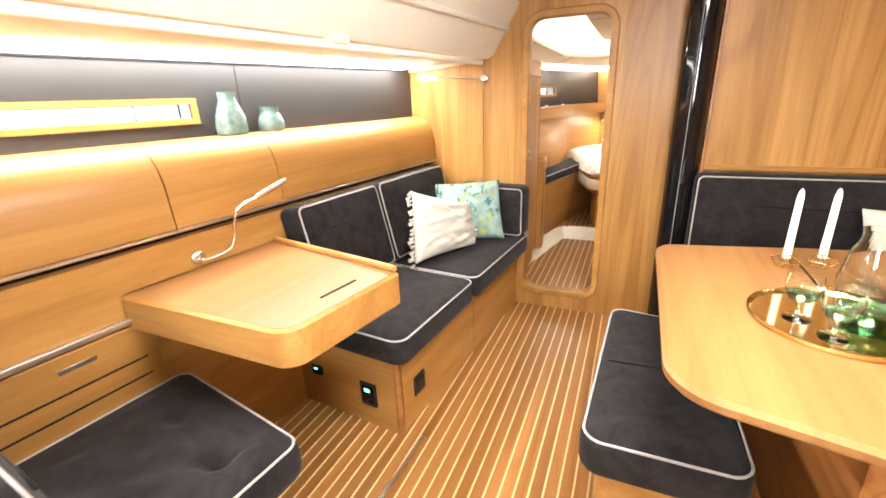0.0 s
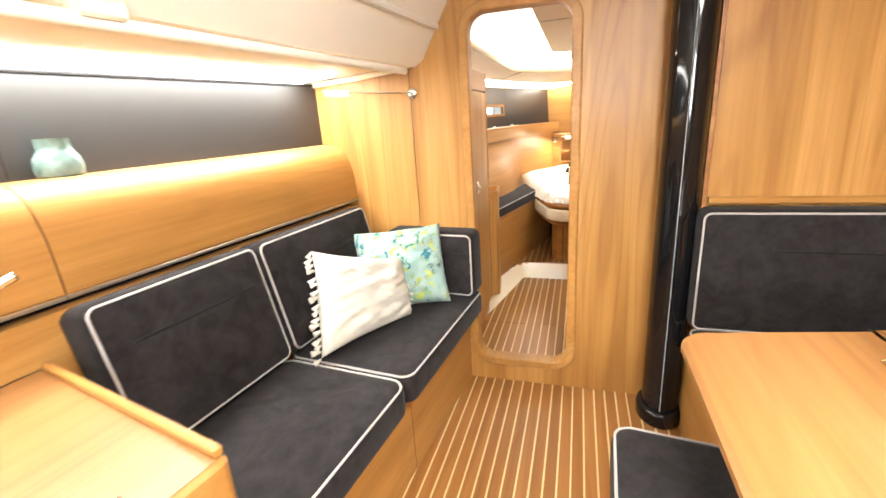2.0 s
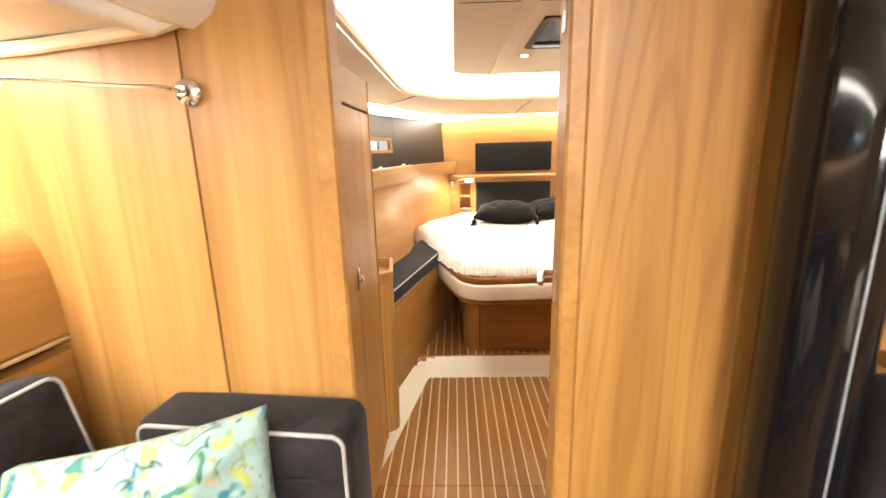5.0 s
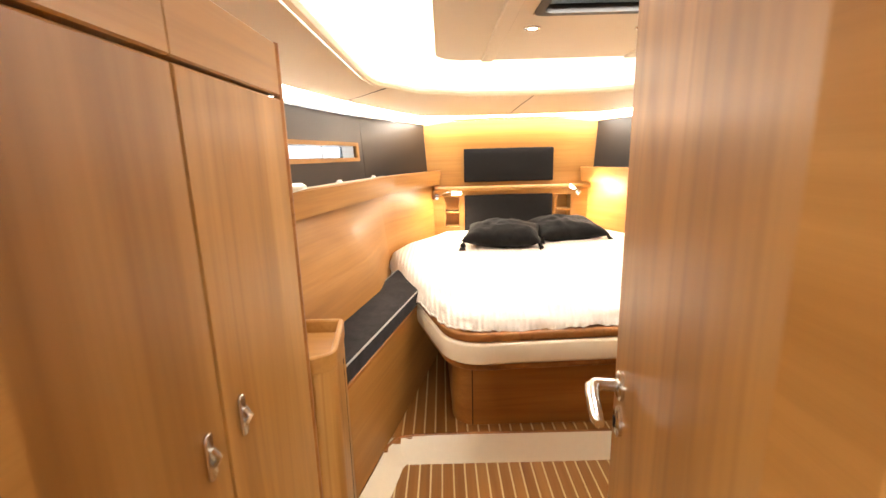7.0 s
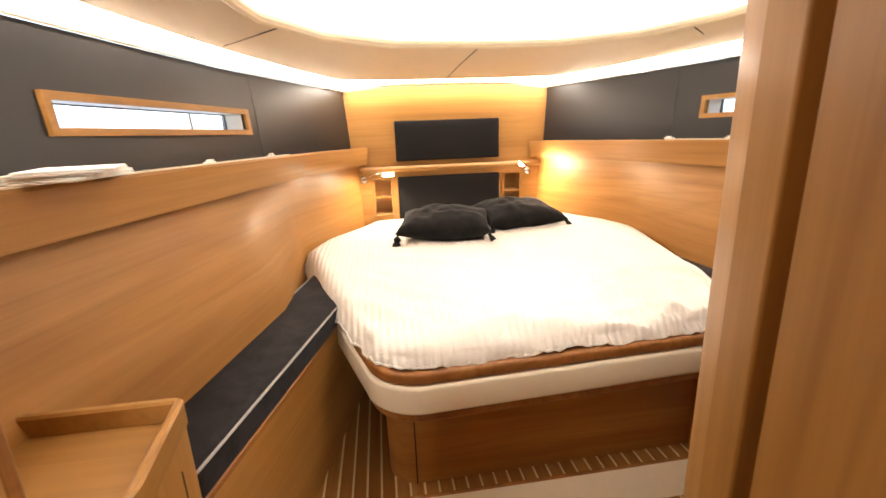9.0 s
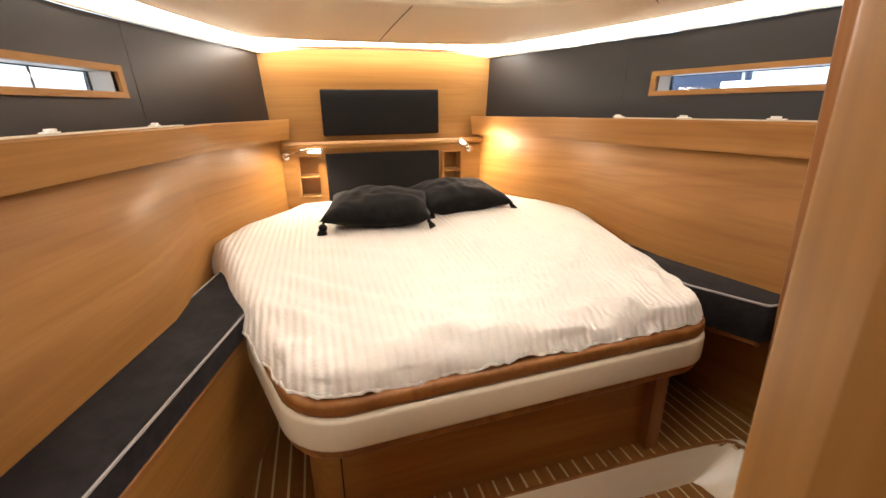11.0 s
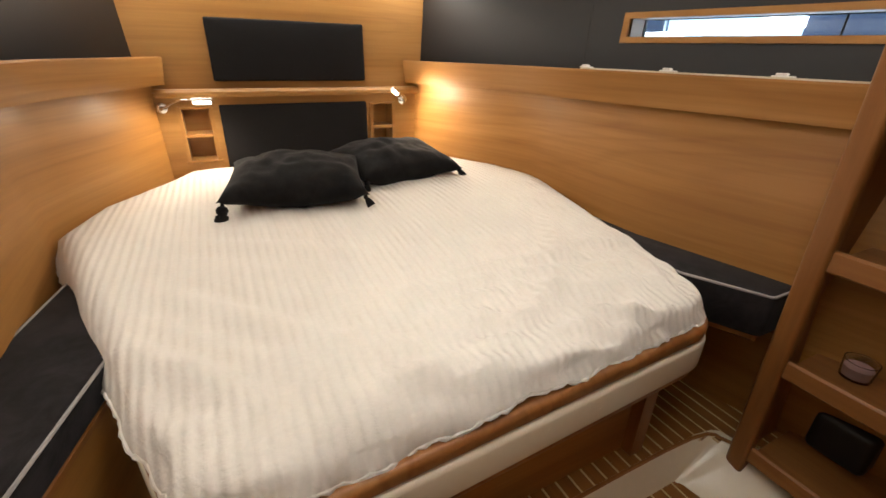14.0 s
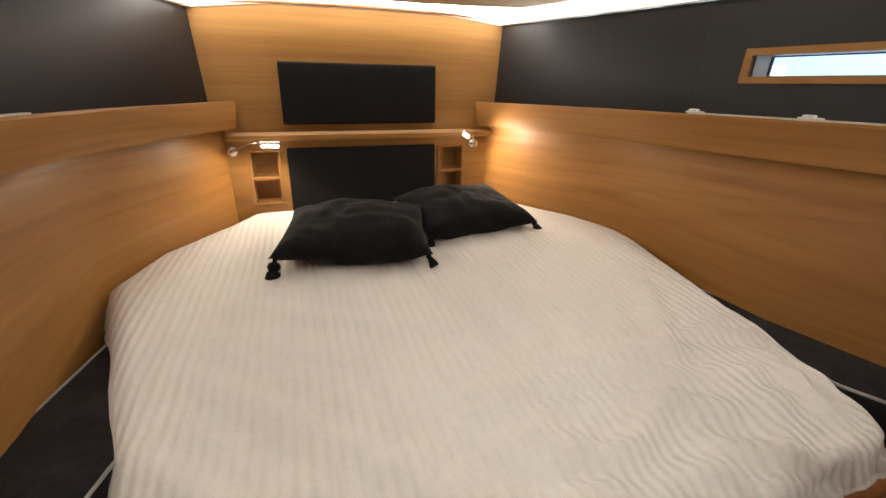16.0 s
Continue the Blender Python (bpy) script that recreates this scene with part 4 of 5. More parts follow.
bm = bmesh.new()
slab(bm, inset(out, 0.009), 0.7992, 0.801, 0.0006)
part("lid", bm, TABLE_WOOD, nav)
bm = bmesh.new()
slab(bm, rounded([Vector(p) for p in ((-0.52, -1.450), (0.113, -1.520), (0.116, -1.503), (-0.52, -1.432))], 0.004, 3), 0.8005, 0.822, 0.005)
part("fiddle", bm, WOOD_X, nav, "raised wooden edge")
bm = bmesh.new()
tube(bm, [(0.03, -1.76, 0.8008), (0.04, -1.62, 0.8008)], 0.004, seg=6)
part("finger_slot", bm, GAP, nav, "dark finger slot")

# Panel with slots below the chart table.
blocks_panel = thing("slotted_panel", "teak panel with three long slots and a metal plate", "panel", S)
blocks("board", WOOD_Y, blocks_panel, (-0.544, -0.530, -3.2, -1.95, 0.40, 0.70))
for z in (0.465, 0.525, 0.585):
    blocks("slot", GAP, blocks_panel, (-0.5305, -0.5285, -2.42, -1.985, z, z + 0.006), bevel=0.0)
blocks("plate", ALUMINIUM, blocks_panel, (-0.5305, -0.5275, -2.20, -2.11, 0.648, 0.662), label="small metal plate", bevel=0.001)
blocks("edge_strip", ALUMINIUM, blocks_panel, (-0.5445, -0.524, -3.2, -2.0, 0.708, 0.726), label="aluminium strip", bevel=0.003)

# Seat at the chart table.
seat_cushion("chart_seat_cushion", "charcoal suede cushion with pale piping on the chart seat", rounded([Vector(p) for p in ((-0.525, -2.95), (0.095, -2.95), (0.095, -1.945), (-0.525, -1.885))], 0.05, 5), 0.36, 0.49, S, 0.045, 0.030, dents=((-0.05, -2.10, -0.04, -2.10, 0.028, 0.045), (-0.05, -2.10, -0.29, -2.06, 0.018, 0.030), (-0.05, -2.10, -0.02, -1.98, 0.014, 0.028), (-0.05, -2.10, -0.34, -2.42, 0.012, 0.035), (-0.29, -2.06, -0.34, -1.95, 0.012, 0.03)))
base = thing("navigator_bench", "teak veneered base of the chart seat", "seat base", S)
blocks("front_panel", WOOD_Y, base, (0.02, 0.04, -2.95, -2.02, 0.0, 0.358))
blocks("end_panel", WOOD_X, base, (-0.54, 0.019, -2.04, -2.02, 0.0, 0.358))
m = S @ Matrix.Translation((-0.53, -2.47, 0.492)) @ Matrix.Rotation(radians(12), 4, "X")
back_cushion("charcoal suede backrest with pale piping behind the chart seat", 0.60, 0.30, 0.10, m @ Matrix.Rotation(math.pi, 4, "Z") @ Matrix.Translation((-0.60, 0.0, 0)))


# Reading lamps.


def bracket_lamp(label, m, arm, head_len, head_r, group=""):
    """A wall lamp: its base in the plane z = 0 of m, the arm a list of points, the head along the last stretch."""
    ob = thing("reading_lamp", label, "lamp", m, group)
    bm = bmesh.new()
    lathe(bm, [(0.024, 0.0), (0.024, 0.010), (0.020, 0.014), (0.010, 0.016), (0.009, 0.030)], 24)
    part("base", bm, CHROME, ob)
    pts = [Vector(p) for p in arm]
    ends = [pts[0] * 2 - pts[1]] + pts + [pts[-1] * 2 - pts[-2]]
    curve = []
    for p, q, e, g in zip(ends, ends[1:], ends[2:], ends[3:]):
        for k in range(5):
            f = k / 5
            curve.append(0.5 * (2 * q + (e - p) * f + (2 * p - 5 * q + 4 * e - g) * f * f + (3 * q - p - 3 * e + g) * f ** 3))
    bm = bmesh.new()
    tube(bm, curve + [pts[-1]], 0.0042, seg=8)
    part("arm", bm, CHROME, ob)
    way = (pts[-1] - pts[-2]).normalized()
    a, b = pts[-1], pts[-1] + way * head_len
    bm = bmesh.new()
    tube(bm, [a - way * 0.004, a, b, b + way * 0.003], [head_r * 0.6, head_r, head_r, head_r * 0.7], seg=12)
    return part("head", bm, CHROME, ob), a, b


FACE = Matrix(((1, 0, 0, 0), (0, 0, -1, 0), (0, 1, 0, 0), (0, 0, 0, 1)))   # base plane on a wall that looks aft
lamp, a, b = bracket_lamp("chrome reading lamp with a lit head on the bulkhead", Matrix.Translation((-0.674, BULK - 0.003, 1.416)) @ FACE, [(0, 0, 0.02), (0, 0, 0.05), (-0.015, 0.002, 0.062), (-0.12, 0.008, 0.07), (-0.22, 0.018, 0.078), (-0.27, 0.022, 0.08)], 0.12, 0.009)
bm = bmesh.new()
tube(bm, [a + Vector((-0.008, -0.006, 0)), b + Vector((0.008, -0.006, 0))], 0.0085, seg=10)
part("diffuser", bm, BULB, lamp, "lit warm diffuser")
SIDE = Matrix(((0, 0, 1, -0.545), (1, 0, 0, -1.75), (0, 1, 0, 0.835), (0, 0, 0, 1)))
bracket_lamp("chrome flexible lamp, unlit, on the panel above the chart table", S @ SIDE, [(0, 0, 0.02), (0.01, 0.0, 0.05), (0.06, 0.02, 0.09), (0.085, 0.06, 0.10), (0.09, 0.11, 0.105), (0.105, 0.16, 0.12), (0.16, 0.19, 0.155)], 0.11, 0.009)

# Scatter cushions.


def pillow_mesh(w, h, t, n=22, seed=0, wave=0.006):
    bm = bmesh.new()
    grid = {}
    for s in (1, -1):
        for i in range(n + 1):
            for j in range(n + 1):
                u, v = 2 * i / n - 1, 2 * j / n - 1
                edge = abs(u) == 1 or abs(v) == 1
                if edge and s < 0:
                    continue
                x = w / 2 * u * (1 - 0.07 * (1 - v * v))
                y = h / 2 * v * (1 - 0.07 * (1 - u * u))
                z = s * t / 2 * ((1 - u * u) * (1 - v * v)) ** 0.42
                q = Vector((x * 9 + seed, y * 9, s * 3))
                z += wave * noise.noise(q) * (1 if not edge else 0.6)
                z += wave * 0.45 * noise.noise(Vector((x * 34 + y * 12, y * 9 - x * 6, seed))) * (1 - max(u * u, v * v)) ** 0.5
                z += s * wave * 0.8 * noise.noise(q * 2.3) * (1 - max(u * u, v * v))
                grid[s, i, j] = bm.verts.new((x, y, z))
    for s in (1, -1):
        for i in range(n):
            for j in range(n):
                c = [grid.get((s, a, b)) or grid[1, a, b] for a, b in ((i, j), (i + 1, j), (i + 1, j + 1), (i, j + 1))]
                bm.faces.new(c if s > 0 else c[::-1])
    return bm


def tassel(bm, p, way, size):
    p, way = Vector(p), Vector(way).normalized()
    knot = [(0.0, 0.05), (0.14, 0.06), (0.18, 0.14), (0.28, 0.19), (0.38, 0.16), (0.42, 0.13), (0.5, 0.19), (0.75, 0.26), (1.0, 0.29)]
    tube(bm, [p + way * size * k for k, w in knot], [size * w for k, w in knot], seg=10)
    side = way.orthogonal().normalized()
    for k in range(9):
        turn = Matrix.Rotation(k * math.tau / 9, 3, way) @ side
        tube(bm, [p + way * size * 0.45 + turn * size * 0.14, p + way * size * (0.97 + 0.07 * math.sin(k * 2.3)) + turn * size * 0.28], size * 0.05, seg=4)


def stand_pillow(name, label, material, where, yaw, lean, w, h, t, seed, roll=0):
    m = Matrix.Translation(where) @ Matrix.Rotation(radians(yaw), 4, "Z") @ Matrix.Rotation(radians(lean), 4, "X") @ Matrix.Rotation(radians(roll), 4, "Z")
    ob = thing(name, label, "cushion", m)
    part("cover", pillow_mesh(w, h, t, 28, seed, 0.020), material, ob, smooth=80)
    return ob


def slumped_pillow(name, label, material, foot, toe, crown, ear, t, seed, fold):
    """A cushion that has slumped on its lower edge: foot and toe are the ends of that edge, crown and ear the corners above toe and foot."""
    org = (Vector(foot) + Vector(toe)) / 2
    ob = thing(name, label, "cushion", Matrix.Translation(org))
    a, b, c, d = (Vector(p) - org for p in (foot, toe, crown, ear))
    out = (b - a).cross(d - a).normalized()

    def spot(u, v, lift=0.0):
        f, g = (u * (1 - 0.05 * (1 - v * v)) + 1) / 2, (v * (1 - 0.07 * (1 - u * u)) + 1) / 2
        p = a.lerp(b, f).lerp(d.lerp(c, f), g)
        q = Vector((u * 1.7 + seed, v * 1.7, lift))
        crease = noise.noise(Vector((u * 1.3 + v * 1.1 + seed, v * 5.5 - u * 2.2, 0.4))) + 0.5 * noise.noise(Vector((u * 3.1, v * 9.0 + u * 3.5, seed)))
        w = (1 - u * u) * (1 - v * v)
        return p + out * (lift * t / 2 * max(0.0, w) ** 0.40 + 0.012 * noise.noise(q) + fold * crease * min(1.0, w * 4 + 0.12))
    n = 40
    grid, bm = {}, bmesh.new()
    for s in (1, -1):
        for i in range(n + 1):
            for j in range(n + 1):
                if s > 0 or (0 < i < n and 0 < j < n):
                    grid[s, i, j] = bm.verts.new(spot(2 * i / n - 1, 2 * j / n - 1, s if 0 < i < n and 0 < j < n else 0.0))
    for s in (1, -1):
        for i in range(n):
            for j in range(n):
                q = [grid.get((s, x, y)) or grid[1, x, y] for x, y in ((i, j), (i + 1, j), (i + 1, j + 1), (i, j + 1))]
                bm.faces.new(q if s > 0 else q[::-1])
    return part("cover", bm, material, ob, smooth=80), spot


slumped_pillow("scatter_cushion", "pale green cushion printed with birds and leaves, on the settee", PRINT, (-0.80, 2.19, 0.525), (-0.485, 2.375, 0.520), (-0.553, 2.487, 0.850), (-0.935, 2.345, 0.832), 0.135, 3, 0.013)
cloth, spot = slumped_pillow("tasselled_cushion", "white linen cushion with tassels along two edges, slumped on the settee", LINEN, (-0.800, 1.826, 0.522), (-0.615, 2.225, 0.520), (-0.680, 2.315, 0.735), (-0.872, 1.965, 0.872), 0.145, 8, 0.014)
rng = random.Random(4)
for k in range(27):
    bm = bmesh.new()
    if k < 17:
        u, v = -1.0, -1 + 2 * k / 16
        way = (rng.uniform(-0.7, -0.2), rng.uniform(-0.9, -0.5), rng.uniform(-0.9, 0.1))
    else:
        u, v = 1.0, -0.6 + 1.6 * (k - 17) / 9
        way = (0.4, rng.uniform(0.3, 0.7), rng.uniform(-0.6, -0.1))
    tassel(bm, spot(u, v), way, rng.uniform(0.028, 0.040) * (1.0 if k < 17 else 0.6))
    part("tassel", bm, LINEN, cloth, "white thread tassel")

# ---- things of the saloon, starboard side ----
table = thing("dining_table", "teak dining table with rounded corners and a folding leaf", "table", Matrix.Translation((0.72, 1.29, 0)))
near = rounded([Vector(p) for p in ((-0.44, 0.455), (-0.45, -0.46), (-0.02, -0.56), (-0.02, 0.535))], [0.07, 0.13, 0.001, 0.001], 8)
far = rounded([Vector(p) for p in ((-0.0193, 0.536), (-0.0193, -0.561), (0.45, -0.64), (0.45, 0.60))], 0.001, 2)
bm = bmesh.new()
slab(bm, near, 0.735, 0.77, 0.010)
part("tabletop", bm, TABLE_WOOD, table)
bm = bmesh.new()
slab(bm, far, 0.735, 0.77, 0.004)
part("leaf", bm, TABLE_WOOD, table)
blocks("pedestal", WOOD_DARK, table, (-0.06, 0.10, -0.35, 0.35, 0.0, 0.734), label="dark wooden pedestal")
blocks("foot_rail", WOOD_DARK, table, (-0.10, 0.14, -0.40, 0.40, 0.0, 0.05))

bench = thing("bench", "teak bench box beside the dining table", "bench", Matrix.Translation((0.31, 1.36, 0)))
bm = bmesh.new()
slab(bm, rect(-0.155, 0.155, -0.36, 0.35, 0.04, 5), 0.0, 0.348, 0.004)
part("box", bm, WOOD_Y, bench)
seat_cushion("bench_cushion", "charcoal suede bench cushion with pale piping", rounded([Vector(p) for p in ((0.105, 0.955), (0.51, 0.955), (0.50, 1.72), (0.145, 1.765))], [0.06, 0.06, 0.05, 0.05], 5), 0.35, 0.475, EYE4, 0.03, 0.012, crease=([(0.16, 1.33, 0.1345), (0.3, 1.332, 0.136), (0.45, 1.33, 0.1345)],))

base = thing("dinette_bench", "teak veneered base of the dinette seat", "seat base", Matrix.Translation((0.47, 2.44, 0)))
blocks("end_panel", WOOD_Y, base, (0.0, 0.02, -0.62, 0.0, 0.0, 0.358))
blocks("front_panel", WOOD_X, base, (0.021, 1.56, -0.62, -0.60, 0.0, 0.358))
seat_cushion("dinette_cushion", "charcoal suede dinette seat cushion with pale piping", rect(0.455, 2.03, 1.78, 2.39, 0.04, 5), 0.36, 0.470, EYE4)
back_cushion("wide charcoal suede back cushion with pale piping on the dinette", 1.58, 0.465, 0.10, Matrix.Translation((0.455, 2.448, 0.472)))
stand_pillow("scatter_cushion", "white cushion with a pale blue lower half on the dinette", LINEN, (1.24, 2.20, 0.665), 8, 72, 0.38, 0.36, 0.13, 14)

# The tray and what stands on it.
TZ = 0.7705
tray = thing("round_tray", "round polished brass tray on the table", "tray", Matrix.Translation((0.655, 1.225, TZ)))
bm = bmesh.new()
lathe(bm, [(0.0005, 0.0), (0.1665, 0.0), (0.1665, 0.0045), (0.0005, 0.0045)], 48)
part("dish", bm, MIRROR_BRASS, tray, "mirror-polished pale brass plate")
bm = bmesh.new()
lathe(bm, [(0.167, 0.0), (0.172, 0.001), (0.1765, 0.012), (0.1775, 0.014), (0.175, 0.015), (0.172, 0.012), (0.167, 0.005), (0.167, 0.0)], 48)
part("rim", bm, BRASS, tray, "raised brass rim")


def goblet(where):
    ob = thing("wine_glass", "stemmed glass with a pale green bowl, on the tray", "glass", Matrix.Translation(where), "glasses on the tray")
    bm = bmesh.new()
    lathe(bm, [(0.030, 0.0), (0.030, 0.002), (0.008, 0.006), (0.0045, 0.012), (0.0045, 0.045), (0.001, 0.046)], 24)
    part("stem", bm, GLASS, ob)
    bm = bmesh.new()
    lathe(bm, [(0.002, 0.0465), (0.024, 0.052), (0.034, 0.068), (0.038, 0.09), (0.036, 0.112), (0.0345, 0.112), (0.0365, 0.09), (0.032, 0.069), (0.022, 0.0545), (0.001, 0.050)], 28)
    cup = part("bowl", bm, GLASS, ob)
    bm = bmesh.new()
    lathe(bm, [(0.002, 0.0505), (0.021, 0.0552), (0.030, 0.068), (0.001, 0.069)], 24)
    part("tint", bm, GREEN_GLASS, cup, "pale green base of the bowl")
    return ob


goblet((0.577, 1.215, TZ + 0.0048))
goblet((0.625, 1.135, TZ + 0.0048))
bowl = thing("glass_bowl", "shallow green glass bowl on the tray", "bowl", Matrix.Translation((0.715, 1.225, TZ + 0.0048)))
bm = bmesh.new()
lathe(bm, [(0.025, 0.0), (0.045, 0.008), (0.058, 0.028), (0.062, 0.045), (0.059, 0.045), (0.054, 0.028), (0.042, 0.012), (0.001, 0.006)], 32)
part("body", bm, GREEN_GLASS, bowl)
carafe = thing("carafe", "clear glass carafe with a tapered neck on the table", "carafe", Matrix.Translation((0.775, 1.42, TZ)))
bm = bmesh.new()
lathe(bm, [(0.050, 0.0), (0.060, 0.006), (0.062, 0.05), (0.050, 0.12), (0.034, 0.165), (0.036, 0.19), (0.0335, 0.19), (0.0315, 0.165), (0.047, 0.12), (0.0585, 0.05), (0.055, 0.01), (0.001, 0.009)], 32)
part("body", bm, GLASS, carafe)
for x, y in ((0.648, 1.612), (0.748, 1.642)):
    hold = thing("candle_holder", "brass wire candle holder with a white taper candle", "candle holder", Matrix.Translation((x, y, TZ)), "candle holders on the table")
    bm = bmesh.new()
    ring = lambda r, z, o=0.0: [Vector((r * math.cos(k * math.tau / 6 + o), r * math.sin(k * math.tau / 6 + o), z)) for k in range(6)]
    lo_, mid_, hi_ = ring(0.022, 0.003), ring(0.042, 0.022, 0.5), ring(0.014, 0.042)
    for loop in (lo_, mid_, hi_):
        for p, q in zip(loop, loop[1:] + loop[:1]):
            tube(bm, [p, q], 0.0016, seg=5)
    for p, q in list(zip(lo_, mid_)) + list(zip(mid_, hi_)):
        tube(bm, [p, q], 0.0016, seg=5)
    part("wire_frame", bm, BRASS, hold)
    bm = bmesh.new()
    lathe(bm, [(0.0115, 0.030), (0.0115, 0.034), (0.0095, 0.225), (0.006, 0.245), (0.001, 0.252)], 20)
    part("candle", bm, WAX, hold, "white taper candle")
    bm = bmesh.new()
    tube(bm, [(0, 0, 0.25), (0.002, 0, 0.262)], 0.001, seg=5)
    part("wick", bm, GAP, hold)

# ---- things of the forward cabin ----
bed = thing("island_bed", "teak island bed on a plinth with a cream padded rail", "bed", Matrix.Translation((0.45, 4.2, 0.12)))
OUT = [Vector(p) - Vector((0.45, 4.2)) for p in ((-0.158, 4.015), (1.09, 4.075), (1.285, 5.13), (1.235, 5.36), (0.93, 5.90), (-0.19, 5.90), (-0.46, 5.45), (-0.535, 5.16))]
OUT = rounded(OUT, [0.17, 0.14, 0.06, 0.06, 0.05, 0.05, 0.10, 0.10], 8)
BASE = rounded([Vector(p) - Vector((0.45, 4.2)) for p in ((-0.15, 4.165), (0.965, 4.175), (1.02, 5.6), (-0.2, 5.6))], [0.10, 0.01, 0.03, 0.03], 8)
bm = bmesh.new()
slab(bm, BASE, 0.0, 0.334, 0.003)
part("plinth", bm, WOOD_SHADED, bed)
blocks("corner_post", WOOD_POST, bed, (0.490, 0.540, -0.062, -0.012, 0.0, 0.333), label="square solid wood corner post", bevel=0.006)
bm = bmesh.new()
tube(bm, [(-0.515, -0.0355, 0.004), (-0.515, -0.0355, 0.330)], 0.0022, seg=6)
part("panel_joint", bm, GAP, bed)
bm = bmesh.new()
pad(bm, inset(OUT, 0.012), 0.334, 0.365, 0.012)
part("lower_rail", bm, WOOD_DARK, bed)
bm = bmesh.new()
pad(bm, OUT, 0.364, 0.458, 0.014)
part("padded_band", bm, GELCOAT, bed, "smooth cream band")
bm = bmesh.new()
pad(bm, inset(OUT, 0.005), 0.458, 0.500, 0.014)
part("upper_rail", bm, WOOD_DARK, bed)

# The coverlet, over the mattress.
cover = thing("coverlet", "cream ribbed chenille coverlet hanging loosely over the mattress", "bedspread", Matrix.Translation((0.45, 4.2, 0.562)))
ring_pts = []
for i, p in enumerate(OUT):
    q = OUT[(i + 1) % len(OUT)]
    n = max(1, int((q - p).length / 0.013))
    ring_pts += [p.lerp(q, k / n) for k in range(n)]
OUTF = inset(ring_pts, 0.028)
mid = sum(OUTF, Vector((0, 0))) / len(OUTF)
rows = []


def sag(p):
    v = Vector((p.x * 2.2, p.y * 2.2, 1.7))
    near = max(0.0, min(1.0, 1 - (p.y + 0.02) / 0.50))
    ripple = noise.noise(Vector((p.x * 5 + p.y * 7, p.y * 13 - p.x * 4, 0.3))) + 0.5 * noise.noise(Vector((p.x * 9, p.y * 24 - p.x * 8, 2.3)))
    z = 0.010 * noise.noise(v) + 0.005 * noise.noise(v * 3.1) + 0.017 * near * ripple
    for ax, ay, bx, by, high, wide in FOLDS:
        a, b = Vector((ax, ay)), Vector((bx, by))
        f = max(0.0, min(1.0, (p - a).dot(b - a) / (b - a).length_squared))
        d = ((p - a.lerp(b, f)).length + 0.006 * noise.noise(Vector((p.x * 14, p.y * 14, high * 900)))) / wide
        z += 1.6 * high * (math.exp(-d * d) - 0.55 * math.exp(-(d - 1.9) ** 2)) * (0.06 + 0.94 * math.sin(math.pi * min(0.97, max(0.03, f))))
    return z


# Loose folds lying on the bed: from, to, height and half-width.
FOLDS = ((-0.70, 0.49, -0.29, 0.08, 0.009, 0.030), (-0.745, 0.30, -0.44, -0.04, 0.010, 0.026), (0.55, 0.52, 0.29, 0.13, 0.009, 0.026), (0.29, 0.13, -0.05, -0.05, 0.009, 0.026), (0.46, 0.04, 0.25, -0.13, 0.008, 0.028), (0.58, 0.18, 0.50, -0.08, 0.010, 0.022), (-0.30, -0.06, 0.17, -0.09, 0.006, 0.034), (0.05, 0.10, 0.42, 0.02, 0.006, 0.030), (-0.10, 0.22, 0.20, 0.20, 0.006, 0.030), (-0.62, 0.72, -0.15, 0.45, 0.006, 0.034), (0.50, 0.75, 0.66, 0.45, 0.007, 0.026))

rng = random.Random(23)
for k in range(22):
    x, y, a, long = rng.uniform(-0.35, 0.55), rng.uniform(-0.06, 0.30), rng.uniform(-0.7, 0.15), rng.uniform(0.12, 0.30)
    FOLDS += ((x, y, x + long * math.cos(a), y + long * math.sin(a), rng.uniform(0.004, 0.0085), rng.uniform(0.016, 0.026)),)

for k in range(1, 81):
    f = (k / 81) ** 0.75 * 0.972
    rows.append([Vector((*(mid + (p - mid) * f), 0.143 + 0.012 * (1 - f * f) - 0.022 * max(0.0, (f - 0.82) / 0.152) ** 2 * max(0.0, min(1.0, 1 - p.y / 0.35)) + sag(mid + (p - mid) * f))) for p in OUTF])
hang = {k: [] for k in range(6)}
outs = inset(OUTF, -1.0)
acc = 0.0
for i, p in enumerate(OUTF):
    acc += (p - OUTF[i - 1]).length
    o = outs[i] - p
    front = max(0.0, min(1.0, 1 - (p.y + 0.10) / 0.22))
    fold = (0.006 + 0.005 * front) * math.sin(acc * 24 + 2.6 * math.sin(acc * 5)) + 0.006 * noise.noise(Vector((acc * 11, 1.1, 4.0)))
    hem = 0.058 + 0.012 * front + 0.012 * noise.noise(Vector((acc * 4.0, 7.0, 2.0))) + 0.004 * math.sin(acc * 60)
    low = hem - 0.006
    for k, (out_, z) in enumerate(((-0.012, 0.135 - 0.015 * front), (0.006, 0.122 - 0.011 * front), (0.014 + fold * 0.4, 0.099), (0.022 + fold * 0.6, 0.084), (0.028 + abs(fold) * 0.8, max(low, 0.045) + 0.010), (0.029 + abs(fold), max(low, 0.045)))):
        out_ -= 0.030 * front * (0.5 + k / 10)
        hang[k].append(Vector((p.x + o.x * out_, p.y + o.y * out_, z + (sag(p) if k < 2 else 0))))
rows += [hang[k] for k in range(6)]
